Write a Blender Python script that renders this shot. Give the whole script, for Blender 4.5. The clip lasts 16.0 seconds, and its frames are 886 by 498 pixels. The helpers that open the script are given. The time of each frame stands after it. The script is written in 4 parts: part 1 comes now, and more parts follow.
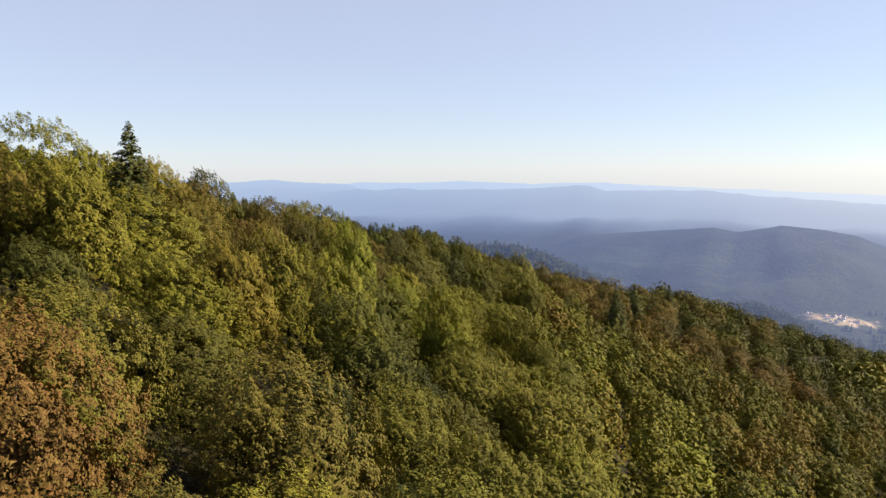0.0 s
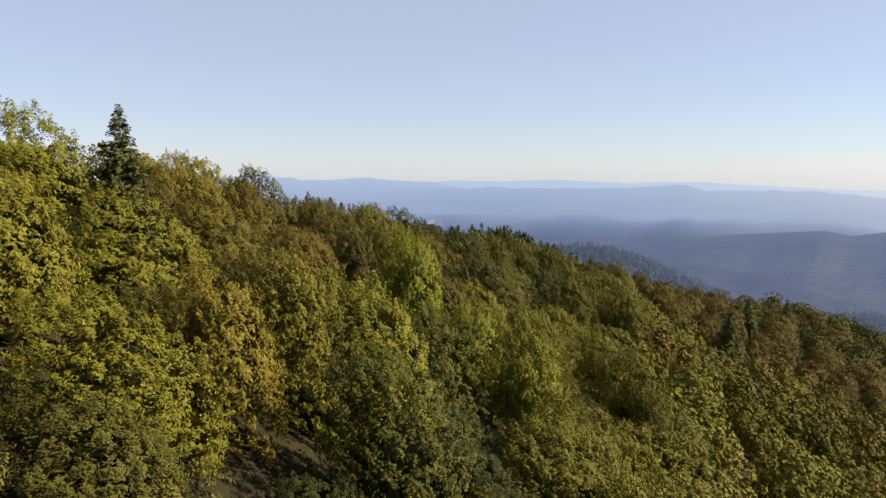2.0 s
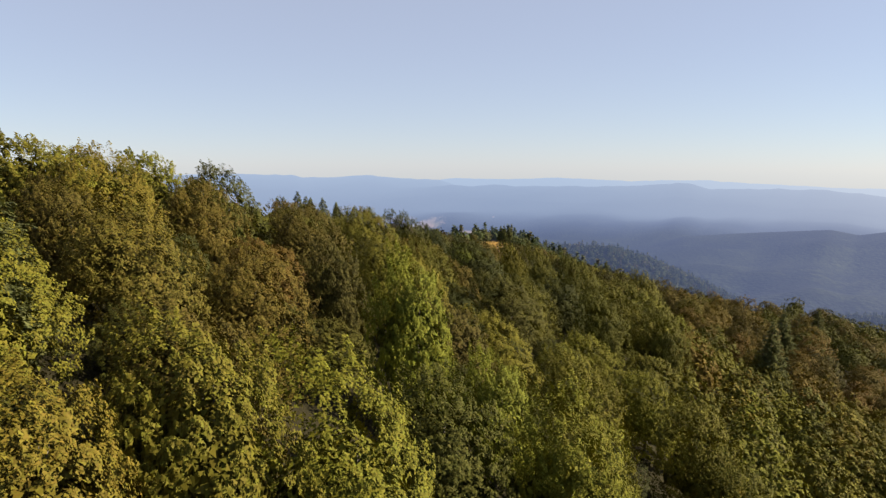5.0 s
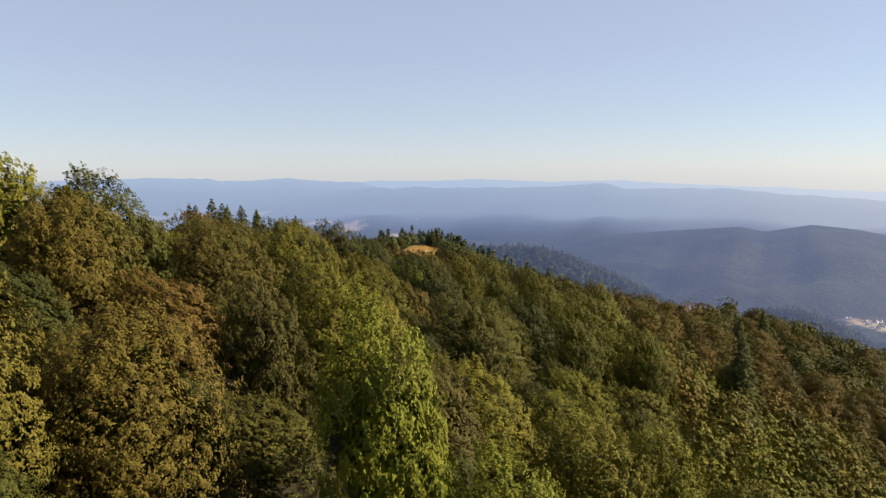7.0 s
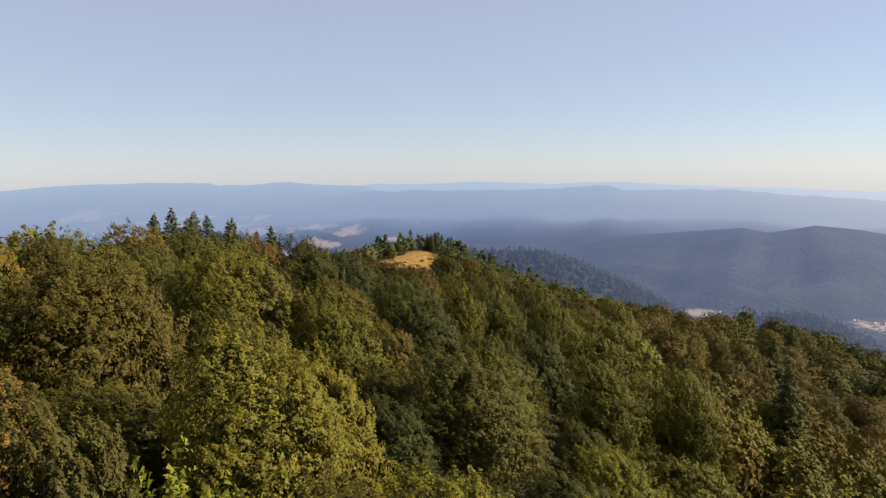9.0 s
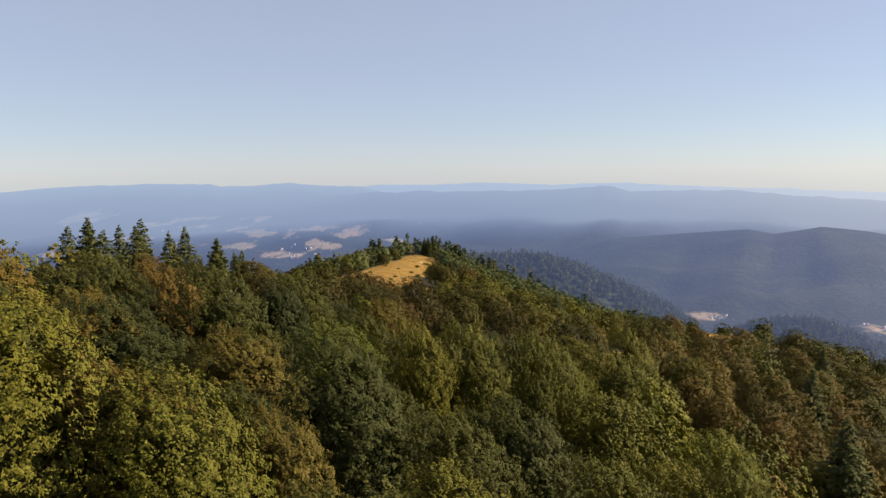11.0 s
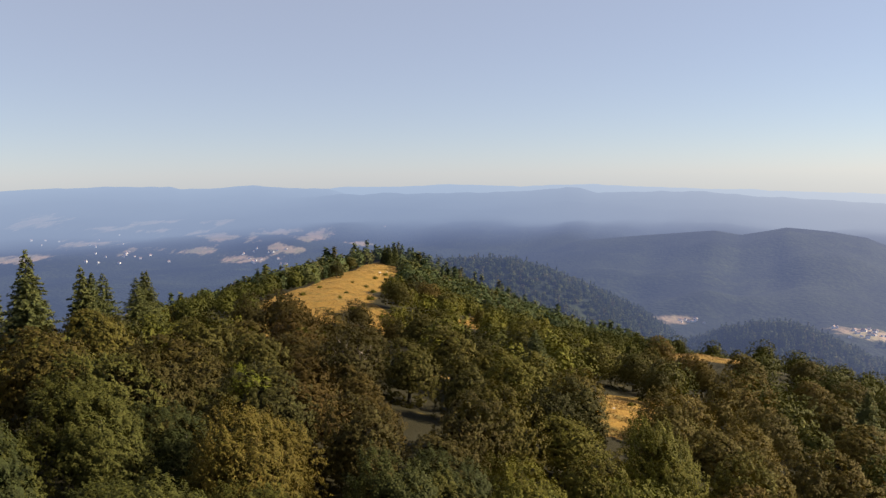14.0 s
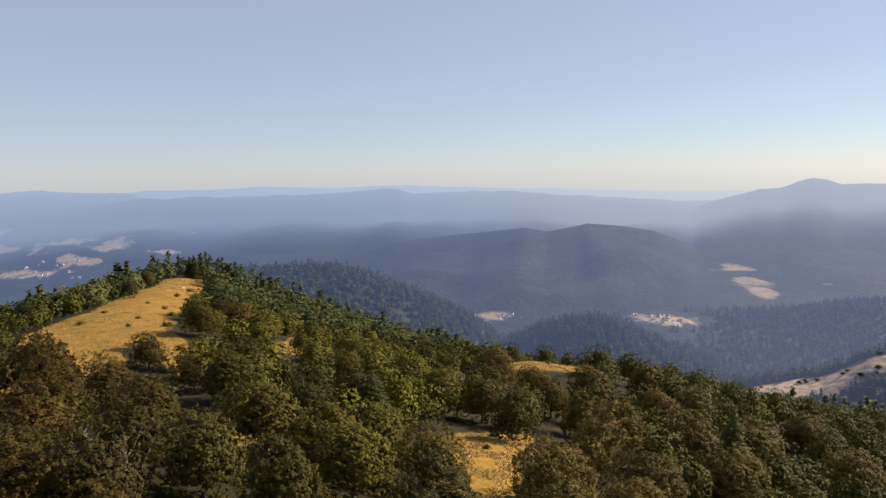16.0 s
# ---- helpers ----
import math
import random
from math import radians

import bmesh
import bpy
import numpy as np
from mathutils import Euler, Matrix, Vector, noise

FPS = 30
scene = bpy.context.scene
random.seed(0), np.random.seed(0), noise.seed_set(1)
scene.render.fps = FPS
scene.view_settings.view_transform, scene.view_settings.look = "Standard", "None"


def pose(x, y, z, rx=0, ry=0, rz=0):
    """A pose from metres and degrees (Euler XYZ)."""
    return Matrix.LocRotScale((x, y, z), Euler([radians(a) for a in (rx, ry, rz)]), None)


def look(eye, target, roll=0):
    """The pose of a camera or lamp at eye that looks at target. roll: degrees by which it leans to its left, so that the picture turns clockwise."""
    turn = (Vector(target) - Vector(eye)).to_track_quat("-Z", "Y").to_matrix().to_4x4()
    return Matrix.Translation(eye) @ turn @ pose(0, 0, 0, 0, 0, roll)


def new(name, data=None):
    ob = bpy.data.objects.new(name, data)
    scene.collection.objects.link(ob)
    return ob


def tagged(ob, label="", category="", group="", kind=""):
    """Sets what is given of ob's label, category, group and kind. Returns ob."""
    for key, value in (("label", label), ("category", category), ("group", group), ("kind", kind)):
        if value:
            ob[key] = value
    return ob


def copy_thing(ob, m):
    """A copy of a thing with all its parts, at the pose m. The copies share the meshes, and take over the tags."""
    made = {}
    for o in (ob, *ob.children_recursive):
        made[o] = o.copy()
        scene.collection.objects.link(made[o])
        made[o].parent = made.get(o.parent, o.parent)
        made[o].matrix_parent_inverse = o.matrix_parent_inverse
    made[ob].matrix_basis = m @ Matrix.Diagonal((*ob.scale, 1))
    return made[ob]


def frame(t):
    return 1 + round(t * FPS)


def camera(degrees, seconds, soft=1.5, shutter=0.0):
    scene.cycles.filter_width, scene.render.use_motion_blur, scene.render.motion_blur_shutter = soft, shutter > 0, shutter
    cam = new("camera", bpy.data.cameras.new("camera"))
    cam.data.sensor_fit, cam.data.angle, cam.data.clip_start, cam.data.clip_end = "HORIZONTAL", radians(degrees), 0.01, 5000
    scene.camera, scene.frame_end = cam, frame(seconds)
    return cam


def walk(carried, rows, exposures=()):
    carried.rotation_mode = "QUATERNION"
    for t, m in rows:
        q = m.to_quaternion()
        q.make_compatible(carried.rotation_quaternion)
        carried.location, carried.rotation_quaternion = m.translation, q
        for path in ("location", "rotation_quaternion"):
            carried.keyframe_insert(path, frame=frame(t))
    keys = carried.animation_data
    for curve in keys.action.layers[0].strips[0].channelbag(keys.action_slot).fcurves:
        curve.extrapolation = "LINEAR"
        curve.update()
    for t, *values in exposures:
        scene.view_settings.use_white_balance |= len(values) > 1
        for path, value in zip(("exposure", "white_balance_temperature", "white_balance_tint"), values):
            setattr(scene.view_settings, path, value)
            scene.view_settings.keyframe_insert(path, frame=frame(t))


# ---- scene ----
cam = camera(63.6, 16.0, 1.4)
METRES, EYE, TILT, LEAN, TURN = 160.0, 20.0, -6.2, 0.0, 0.0
ROWS = [
    (0.0, 0.0, 0.0, 0.0, 0.0, 0.0, 0.0),
    (0.5, 0.0008, 0.0312, 0.0032, 1.15, -0.01, -0.08),
    (1.0, 0.0018, 0.0587, 0.0059, 5.61, -0.01, -0.59),
    (1.5, 0.0034, 0.0825, 0.0091, 7.22, -0.15, -0.96),
    (2.0, 0.0042, 0.1047, 0.0115, 7.26, -0.19, -0.97),
    (2.5, 0.0046, 0.1253, 0.0137, 7.31, -0.25, -0.97),
    (3.0, 0.0041, 0.1447, 0.0158, 7.37, -0.29, -1.05),
    (3.5, 0.0026, 0.1626, 0.0178, 7.44, -0.33, -1.09),
    (4.0, -0.0001, 0.1779, 0.0195, 7.52, -0.38, -1.14),
    (6.5, -0.039, 0.2851, 0.032, 5.39, -0.26, -0.76),
    (7.0, -0.0444, 0.3131, 0.0349, 1.21, -0.16, -0.02),
    (7.5, -0.0466, 0.3414, 0.0379, 1.03, -0.12, 0.08),
    (8.0, -0.0463, 0.3701, 0.041, 1.12, -0.05, 0.2),
    (8.5, -0.0441, 0.3992, 0.0441, 1.22, 0.03, 0.32),
    (9.0, -0.0401, 0.4304, 0.0477, 1.28, 0.06, 0.36),
    (11.5, -0.0116, 0.6061, 0.0677, 1.59, 0.16, 0.36),
    (12.0, -0.0075, 0.6455, 0.0717, 1.64, 0.21, 0.34),
    (12.5, -0.0044, 0.6856, 0.076, 1.69, 0.25, 0.35),
    (13.0, -0.0015, 0.7263, 0.0805, 1.65, 0.27, 0.39),
    (13.5, 0.0008, 0.7678, 0.0851, 0.85, 0.26, 0.51),
    (14.0, 0.0029, 0.8104, 0.0898, -1.04, 0.24, 0.79),
    (14.5, 0.005, 0.8532, 0.0944, -3.91, 0.19, 1.17),
    (15.0, 0.0074, 0.8966, 0.099, -7.36, 0.14, 1.64),
    (15.5, 0.0108, 0.9397, 0.1034, -11.09, 0.05, 2.19),
    (16.0, 0.0151, 0.9825, 0.108, -15.51, -0.09, 2.76),
]
walk(cam, [(t, pose(0, 0, EYE, TILT, LEAN, TURN) @ pose(METRES * x, METRES * y, METRES * z, 90 + pitch, roll, yaw)) for t, x, y, z, yaw, pitch, roll in ROWS],
     [(0.0, 1.86), (1.0, 1.74), (2.0, 1.70), (4.0, 1.64), (7.0, 1.60), (11.0, 1.52), (14.0, 1.47), (16.0, 1.44)])

# ---------------------------------------------------------------- world, sun, exposure
SUN_AZ, SUN_EL = 80.0, 28.0          # degrees: clockwise from +y, above the horizon
world = bpy.data.worlds.new("sky")
scene.world = world
world.use_nodes = True
wt = world.node_tree
sky = wt.nodes.new("ShaderNodeTexSky")
sky.sky_type, sky.sun_disc = "NISHITA", False
sky.sun_elevation, sky.sun_rotation = radians(SUN_EL), radians(SUN_AZ)
sky.altitude, sky.air_density, sky.dust_density, sky.ozone_density = 300, 0.8, 0.2, 2.5
hazy = wt.nodes.new("ShaderNodeMix")                  # thin even haze over the clear sky
hazy.data_type, hazy.inputs[0].default_value, hazy.inputs[7].default_value = "RGBA", 0.50, (5.8, 6.0, 7.2, 1)
wt.links.new(sky.outputs["Color"], hazy.inputs[6])
wt.links.new(hazy.outputs[2], wt.nodes["Background"].inputs["Color"])
wt.nodes["Background"].inputs["Strength"].default_value = 0.039
sun_data = bpy.data.lights.new("sun", "SUN")
sun_data.energy, sun_data.angle, sun_data.color = 5.0, radians(0.55), (1.0, 0.84, 0.60)
sun = new("sun", sun_data)
way_up = Vector((math.sin(radians(SUN_AZ)) * math.cos(radians(SUN_EL)), math.cos(radians(SUN_AZ)) * math.cos(radians(SUN_EL)), math.sin(radians(SUN_EL))))
sun.matrix_world = look(way_up * 300, (0, 0, 0))

# ---------------------------------------------------------------- shape of the land
XS = np.array([-150, -80, -45, -20, 0, 25, 60, 110, 200, 340.0])
YS = np.array([-30, 40, 100, 160, 220, 290, 380, 500, 680.0])
RIDGE = np.array([
    [15, 19, 15, 8, -1, -15, -38, -71, -124, -190],
    [13, 22, 19, 10.5, -1, -16, -38, -67, -115, -184],
    [-2, 12, 12, 6, -3, -17, -36, -62, -105, -174],
    [-12, 4, 4.6, 2.0, -5, -15, -33, -54, -92, -154],
    [-34, -12, -4.8, -7.4, -11, -17, -29, -47, -81, -133],
    [-47, -21, -18, -19.5, -21, -25, -33, -46, -72, -114],
    [-53, -28, -24, -25, -29, -36, -48, -48, -76, -112],
    [-61, -39, -33, -37, -44, -53, -63, -78, -106, -135],
    [-84, -62, -45, -47, -56, -67, -82, -108, -150, -192],
], float)
HUB = (2.0, 158.0)                    # the middle of the wide land
FLOOR = -250.0                        # the valley's floor


def weights(grid, v):
    """Weights of a smooth curve through the stations of a grid."""
    v = np.clip(v, grid[0], grid[-1])
    n = len(grid)
    i = np.clip(np.searchsorted(grid, v) - 1, 0, n - 2)
    h = grid[i + 1] - grid[i]
    t = (v - grid[i]) / h
    a, b = 2 * t ** 3 - 3 * t ** 2 + 1, t ** 3 - 2 * t ** 2 + t
    c = t ** 3 - t ** 2
    w = np.zeros((len(v), n))
    k = np.arange(len(v))
    w[k, i] += a
    w[k, i + 1] += 1 - a
    for j, s in ((i, b), (i + 1, c)):
        lo, hi = np.maximum(j - 1, 0), np.minimum(j + 1, n - 1)
        s = s * h / (grid[hi] - grid[lo])
        w[k, hi] += s
        w[k, lo] -= s
    return w


def wave(x, y, size, seed=0.0):
    """Smooth uneven noise in -1..1 from a few crossed waves."""
    u, v = x / size, y / size
    s = np.sin(u * 1.7 + v * 0.9 + seed) + np.sin(-u * 1.1 + v * 2.3 + 2.1 * seed) + np.sin(u * 2.9 - v * 1.3 + 0.7 * seed + 1)
    return (s + np.sin(u * 0.7 + v * 3.1 + 1.3 * seed + np.sin(u + seed))) / 4


def step(a, b, v):
    t = np.clip((v - a) / (b - a), 0, 1)
    return t * t * (3 - 2 * t)


# ranges: distance, width of the near flank, width of the far flank, unevenness, crest as (bearing, rise per thousand)
RANGES = [
    (4750, 700, 300, 0.03, ((-40, -14), (-20, -13), (-8, -13), (-6.7, -10), (-4, -12), (1.8, -9), (7.4, -13), (10, -11), (13, -11), (19, -17), (25, -21), (32, -26), (40, -28))),
    (4200, 1500, 500, 0.10, ((-60, -20), (-33, -18), (-30, -13), (-24, -11), (-20, -12), (-19, -16), (-16, -14), (-13.4, -12), (-11.7, -15), (-8, -18), (-4, -40), (2, -75))),
    (3700, 1700, 500, 0.12, ((-60, -45), (-22, -42), (-16, -36), (-12.7, -33), (-10.6, -30), (-7.2, -25), (-5.2, -26), (7.4, -25), (9.7, -22), (11, -19), (12.1, -22), (13.2, -27), (21, -26), (25, -32), (30, -38), (36, -43), (60, -45))),
    (3300, 1300, 500, 0.06, ((27, -80), (31.8, -76), (34, -64), (36, -44), (38, -35), (39.4, -28), (41, -26), (42, -18), (43, -14), (44, -17), (44.8, -22), (47.4, -22), (60, -20), (90, -30))),
    (2200, 800, 500, 0.32, ((2, -125), (5.5, -118), (7.2, -113), (11.8, -96), (17.7, -86), (22.2, -79), (24, -84), (27.1, -73), (30.1, -78), (32.2, -84), (34.7, -106), (37.2, -125))),
    (1850, 420, 400, 0.08, ((27.5, -150), (28.9, -130), (30.1, -119), (32.3, -118), (34.3, -129), (37.2, -150), (38.8, -165))),
    (1000, 260, 330, 0.03, ((-12, -150), (-10.2, -124), (-8.2, -114), (-5.5, -107), (-3.9, -107), (-1.4, -113), (0.7, -125), (3, -150))),
    (850, 430, 330, 0.03, ((-4, -130), (-1.4, -115), (0.7, -113), (4.6, -114), (6.8, -115), (9, -125), (11.7, -144), (14.4, -165), (17.2, -191), (19, -215), (21, -250))),
    (850, 210, 240, 0.05, ((18, -250), (19.9, -240), (21.7, -224), (23.5, -207), (25.3, -199), (27.6, -193), (29.3, -198), (31.5, -216), (33.6, -236))),
    (700, 150, 260, 0.05, ((33, -350), (35.7, -310), (38.2, -292), (40.1, -275), (42, -258), (43.8, -247), (45.5, -229), (46.9, -213), (48, -208), (60, -190), (80, -200))),
    (1350, 300, 300, 0.08, ((33, -200), (35.3, -188), (37.3, -186), (40, -182), (42.6, -175), (45.1, -164), (47.7, -156), (60, -140), (90, -150))),
]


def land(x, y):
    """The height of the ground."""
    x, y = np.atleast_1d(np.asarray(x, float)), np.atleast_1d(np.asarray(y, float))
    near = np.einsum("pj,ji,pi->p", weights(YS, y), RIDGE, weights(XS, x))
    near -= 0.8 * (1 - step(320, 400, y)) * np.maximum(step(-34, -18, x), 1 - step(200, 240, y))      # under the tallest trees
    near += 0.5 * wave(x, y, 9.0) + 0.8 * wave(x, y, 27.0, 2.0)
    dx, dy = x - HUB[0], y - HUB[1]
    r, az = np.hypot(dx, dy), np.degrees(np.arctan2(dx, dy))
    far = np.full(len(x), FLOOR) + 6 * wave(x, y, 160.0, 1.0)
    for k, (rc, front, back, rough, crest) in enumerate(RANGES):
        bearings = np.array([c[0] for c in crest], float)
        top = 20 - (12 if rc < 1400 else 0) + rc * 1.0e-3 * np.interp(az, bearings, [c[1] for c in crest])
        closed = rc > 3500
        if rc > 3000:
            top = top + 5 * wave(dx, dy, 95.0, k) + 3 * wave(dx, dy, 34.0, k + 5)
        fade = 1.0 if closed else step(-7, 0, az - bearings[0]) * (1 - step(0, 9, az - bearings[-1]))
        top = FLOOR + (top - FLOOR) * fade
        d = (r - rc) / np.where(r < rc, front, back)
        body = 1 / (1 + np.abs(d) ** 2.2 * 3.5) * (1 - step(0.6, 1.6, np.abs(d)))
        if closed:
            body = np.where(d < 0, np.clip(1 + d, 0, 1) ** 0.85, body)       # long even slopes across the valley
        spur = rough * (top - FLOOR) * step(0.05, 0.5, np.abs(d)) * (wave(dx, dy, rc * 0.06, k) + 0.2 * wave(dx, dy, rc * 0.022, k + 3))
        far = np.maximum(far, FLOOR + (top - FLOOR) * body + spur)
    out = np.maximum(np.maximum(XS[0] - x, x - XS[-1]) / 260, np.maximum((YS[0] - y) / 260, (y - YS[-1]) / 170))
    w = step(0, 1, out)
    return near * (1 - w) + far * w


def inside(x, y, cx, cy, rx, ry, turn=0.0):
    """1 at the middle of an ellipse, 0 at its rim, below 0 outside."""
    c, s = math.cos(radians(turn)), math.sin(radians(turn))
    u, v = (x - cx) * c + (y - cy) * s, -(x - cx) * s + (y - cy) * c
    return 1 - np.hypot(u / rx, v / ry)


# clearings of dry grass: middle, half widths, turn
CLEARINGS = [
    (-42, 400, 22, 52, 4), (-37, 500, 20, 90, -2), (-32, 585, 14, 50, 0), (-16, 350, 5, 28, 10), (-40, 330, 16, 26, 0),
    (34, 254, 6.5, 20, -24), (43, 274, 8, 10, -30), (50, 282, 4, 5, 0), (15, 386, 7.5, 25, -12), (22, 430, 4, 32, -12),
    (110, 392, 20, 26, -20), (0, 262, 5, 2.6, 40),
]


# thinner woods with dry grass under the trees
GLADES = [(20, 285, 52, 58, 0)]


def meadow(x, y):
    m = np.full(len(x), -1.0)
    for c in CLEARINGS:
        m = np.maximum(m, inside(x, y, *c))
    return m


# fields on the valley's slopes: bearing, rise per thousand, half width and half depth in degrees and thousandths
FIELDS = [
    (-28.9, -52, 1.4, 7), (-9.1, -82, 1.2, 8), (-12.5, -76, 1.6, 4), (-16, -82, 1.5, 5), (-20, -72, 2.2, 4), (-23, -94, 2.6, 4),
    (-18, -100, 2.2, 4), (-14, -113, 1.6, 4), (-11, -105, 1.2, 4), (-26, -82, 1.8, 4), (-6, -96, 1.0, 4), (-21, -58, 1.6, 2.5), (-16.5, -60, 1.2, 2.5),
    (-24.5, -64, 1.2, 3), (-30, -96, 1.8, 4), (-13, -94, 1.0, 3),
    (19.4, -199, 1.7, 9), (21.5, -196, 1.6, 4), (16.2, -190, 1.2, 4), (40.1, -163, 0.9, 9), (37.8, -133, 1.4, 6), (38.8, -148, 1.6, 5), (33.2, -203, 2.4, 7), (43.5, -146, 0.9, 2),
]


def fields(x, y, z):
    dx, dy = x - HUB[0], y - HUB[1]
    r, az = np.hypot(dx, dy), np.degrees(np.arctan2(dx, dy))
    rise = (z - 20) / np.maximum(r, 1) * 1000
    m = np.full(len(x), -1.0)
    for a, s, wa, ws in FIELDS:
        m = np.maximum(m, 1 - np.hypot((az - a) / ((1.7 if a < 10 else 1.4) * wa), (rise - s) / ((1.5 if a < 10 else 1.25) * ws)))
    m = np.where(r < 1000, -1, m)
    bare = 1 - np.abs(r - 706 - 10 * wave(az * 9, r, 20.0)) / 36        # the bare spur
    bare = np.where((az > 35) & (az < 62), bare, -1)
    return np.maximum(m, bare)


# ---------------------------------------------------------------- materials
def mat(name):
    m = bpy.data.materials.new(name)
    m.use_nodes = True
    m.node_tree.nodes.clear()
    return m, m.node_tree


def node(nt, kind, **sets):
    n = nt.nodes.new(kind)
    for key, value in sets.items():
        if key in n.inputs:
            n.inputs[key].default_value = value
    return n


def math_node(nt, op, a, b=None):
    n = nt.nodes.new("ShaderNodeMath")
    n.operation = op
    for i, v in enumerate((a, b)):
        if v is None:
            continue
        if hasattr(v, "is_output"):
            nt.links.new(v, n.inputs[i])
        else:
            n.inputs[i].default_value = v
    return n.outputs[0]


def ramp(nt, fac, stops):
    n = nt.nodes.new("ShaderNodeValToRGB")
    e = n.color_ramp.elements
    while len(e) < len(stops):
        e.new(0.5)
    for k, (p, c) in enumerate(stops):
        e[k].position, e[k].color = p, (*c, 1) if len(c) == 3 else c
    nt.links.new(fac, n.inputs["Fac"])
    return n.outputs["Color"]


def mix(nt, fac, a, b, blend="MIX"):
    n = nt.nodes.new("ShaderNodeMix")
    n.data_type, n.blend_type = "RGBA", blend
    for v, i in ((fac, 0), (a, 6), (b, 7)):
        if hasattr(v, "is_output"):
            nt.links.new(v, n.inputs[i])
        elif isinstance(v, tuple):
            n.inputs[i].default_value = (*v, 1)
        else:
            n.inputs[i].default_value = v
    return n.outputs[2]


def noise_node(nt, where, scale, detail=4.0, rough=0.55):
    n = node(nt, "ShaderNodeTexNoise", Scale=scale, Detail=detail, Roughness=rough)
    nt.links.new(where, n.inputs["Vector"])
    return n.outputs["Fac"]


# haze colours and strength, painted as emission on far land, paler sunward
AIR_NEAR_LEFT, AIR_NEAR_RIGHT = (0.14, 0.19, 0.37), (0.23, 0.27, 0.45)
AIR_LEFT, AIR_RIGHT, HAZE_EMISSION = (0.42, 0.52, 0.68), (0.70, 0.73, 0.78), 0.37
HAZE_START = 430.0                     # distance from which haze is painted on as emission


def finish(nt, shader, painted_haze=False):
    """The output; where asked, distance haze is painted over the shader as emission."""
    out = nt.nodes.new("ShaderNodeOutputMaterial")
    if painted_haze:
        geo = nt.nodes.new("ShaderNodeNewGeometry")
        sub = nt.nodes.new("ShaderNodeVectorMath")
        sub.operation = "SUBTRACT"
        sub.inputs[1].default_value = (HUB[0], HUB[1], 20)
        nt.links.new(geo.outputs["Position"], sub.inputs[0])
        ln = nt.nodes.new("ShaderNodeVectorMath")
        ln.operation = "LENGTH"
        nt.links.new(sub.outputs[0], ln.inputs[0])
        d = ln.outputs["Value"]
        deep = math_node(nt, "MAXIMUM", math_node(nt, "SUBTRACT", d, HAZE_START), 0.0)
        far_haze = nt.nodes.new("ShaderNodeMapRange")             # a step of thicker painted haze behind the dark hill
        far_haze.interpolation_type = "SMOOTHSTEP"
        nt.links.new(d, far_haze.inputs["Value"])
        far_haze.inputs["From Min"].default_value, far_haze.inputs["From Max"].default_value, far_haze.inputs["To Max"].default_value = 2260, 2900, 1.1
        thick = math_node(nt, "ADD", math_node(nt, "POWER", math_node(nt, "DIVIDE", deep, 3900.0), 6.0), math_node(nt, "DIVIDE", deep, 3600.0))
        thick = math_node(nt, "ADD", thick, far_haze.outputs[0])
        valley_haze = nt.nodes.new("ShaderNodeMapRange")             # more painted haze over the near valley
        valley_haze.interpolation_type = "SMOOTHSTEP"
        nt.links.new(d, valley_haze.inputs["Value"])
        valley_haze.inputs["From Min"].default_value, valley_haze.inputs["From Max"].default_value, valley_haze.inputs["To Max"].default_value = HAZE_START, 1000, 0.30
        thick = math_node(nt, "ADD", thick, valley_haze.outputs[0])
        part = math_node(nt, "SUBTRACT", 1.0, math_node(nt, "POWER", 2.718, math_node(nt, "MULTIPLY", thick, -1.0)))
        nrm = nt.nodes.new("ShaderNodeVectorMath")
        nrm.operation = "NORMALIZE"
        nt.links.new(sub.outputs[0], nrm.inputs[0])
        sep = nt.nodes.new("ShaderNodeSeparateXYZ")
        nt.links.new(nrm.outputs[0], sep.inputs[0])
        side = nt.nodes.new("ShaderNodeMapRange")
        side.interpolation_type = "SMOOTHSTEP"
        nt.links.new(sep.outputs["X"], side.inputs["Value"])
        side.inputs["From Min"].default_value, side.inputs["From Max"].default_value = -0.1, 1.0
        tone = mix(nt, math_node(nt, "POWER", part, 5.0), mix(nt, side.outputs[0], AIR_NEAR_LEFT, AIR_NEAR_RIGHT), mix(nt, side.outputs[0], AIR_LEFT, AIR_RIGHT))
        glow = node(nt, "ShaderNodeEmission", Strength=HAZE_EMISSION)
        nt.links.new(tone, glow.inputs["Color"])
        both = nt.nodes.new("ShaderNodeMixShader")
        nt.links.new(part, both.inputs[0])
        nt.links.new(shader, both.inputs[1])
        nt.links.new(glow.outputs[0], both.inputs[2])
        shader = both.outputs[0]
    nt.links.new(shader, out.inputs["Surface"])


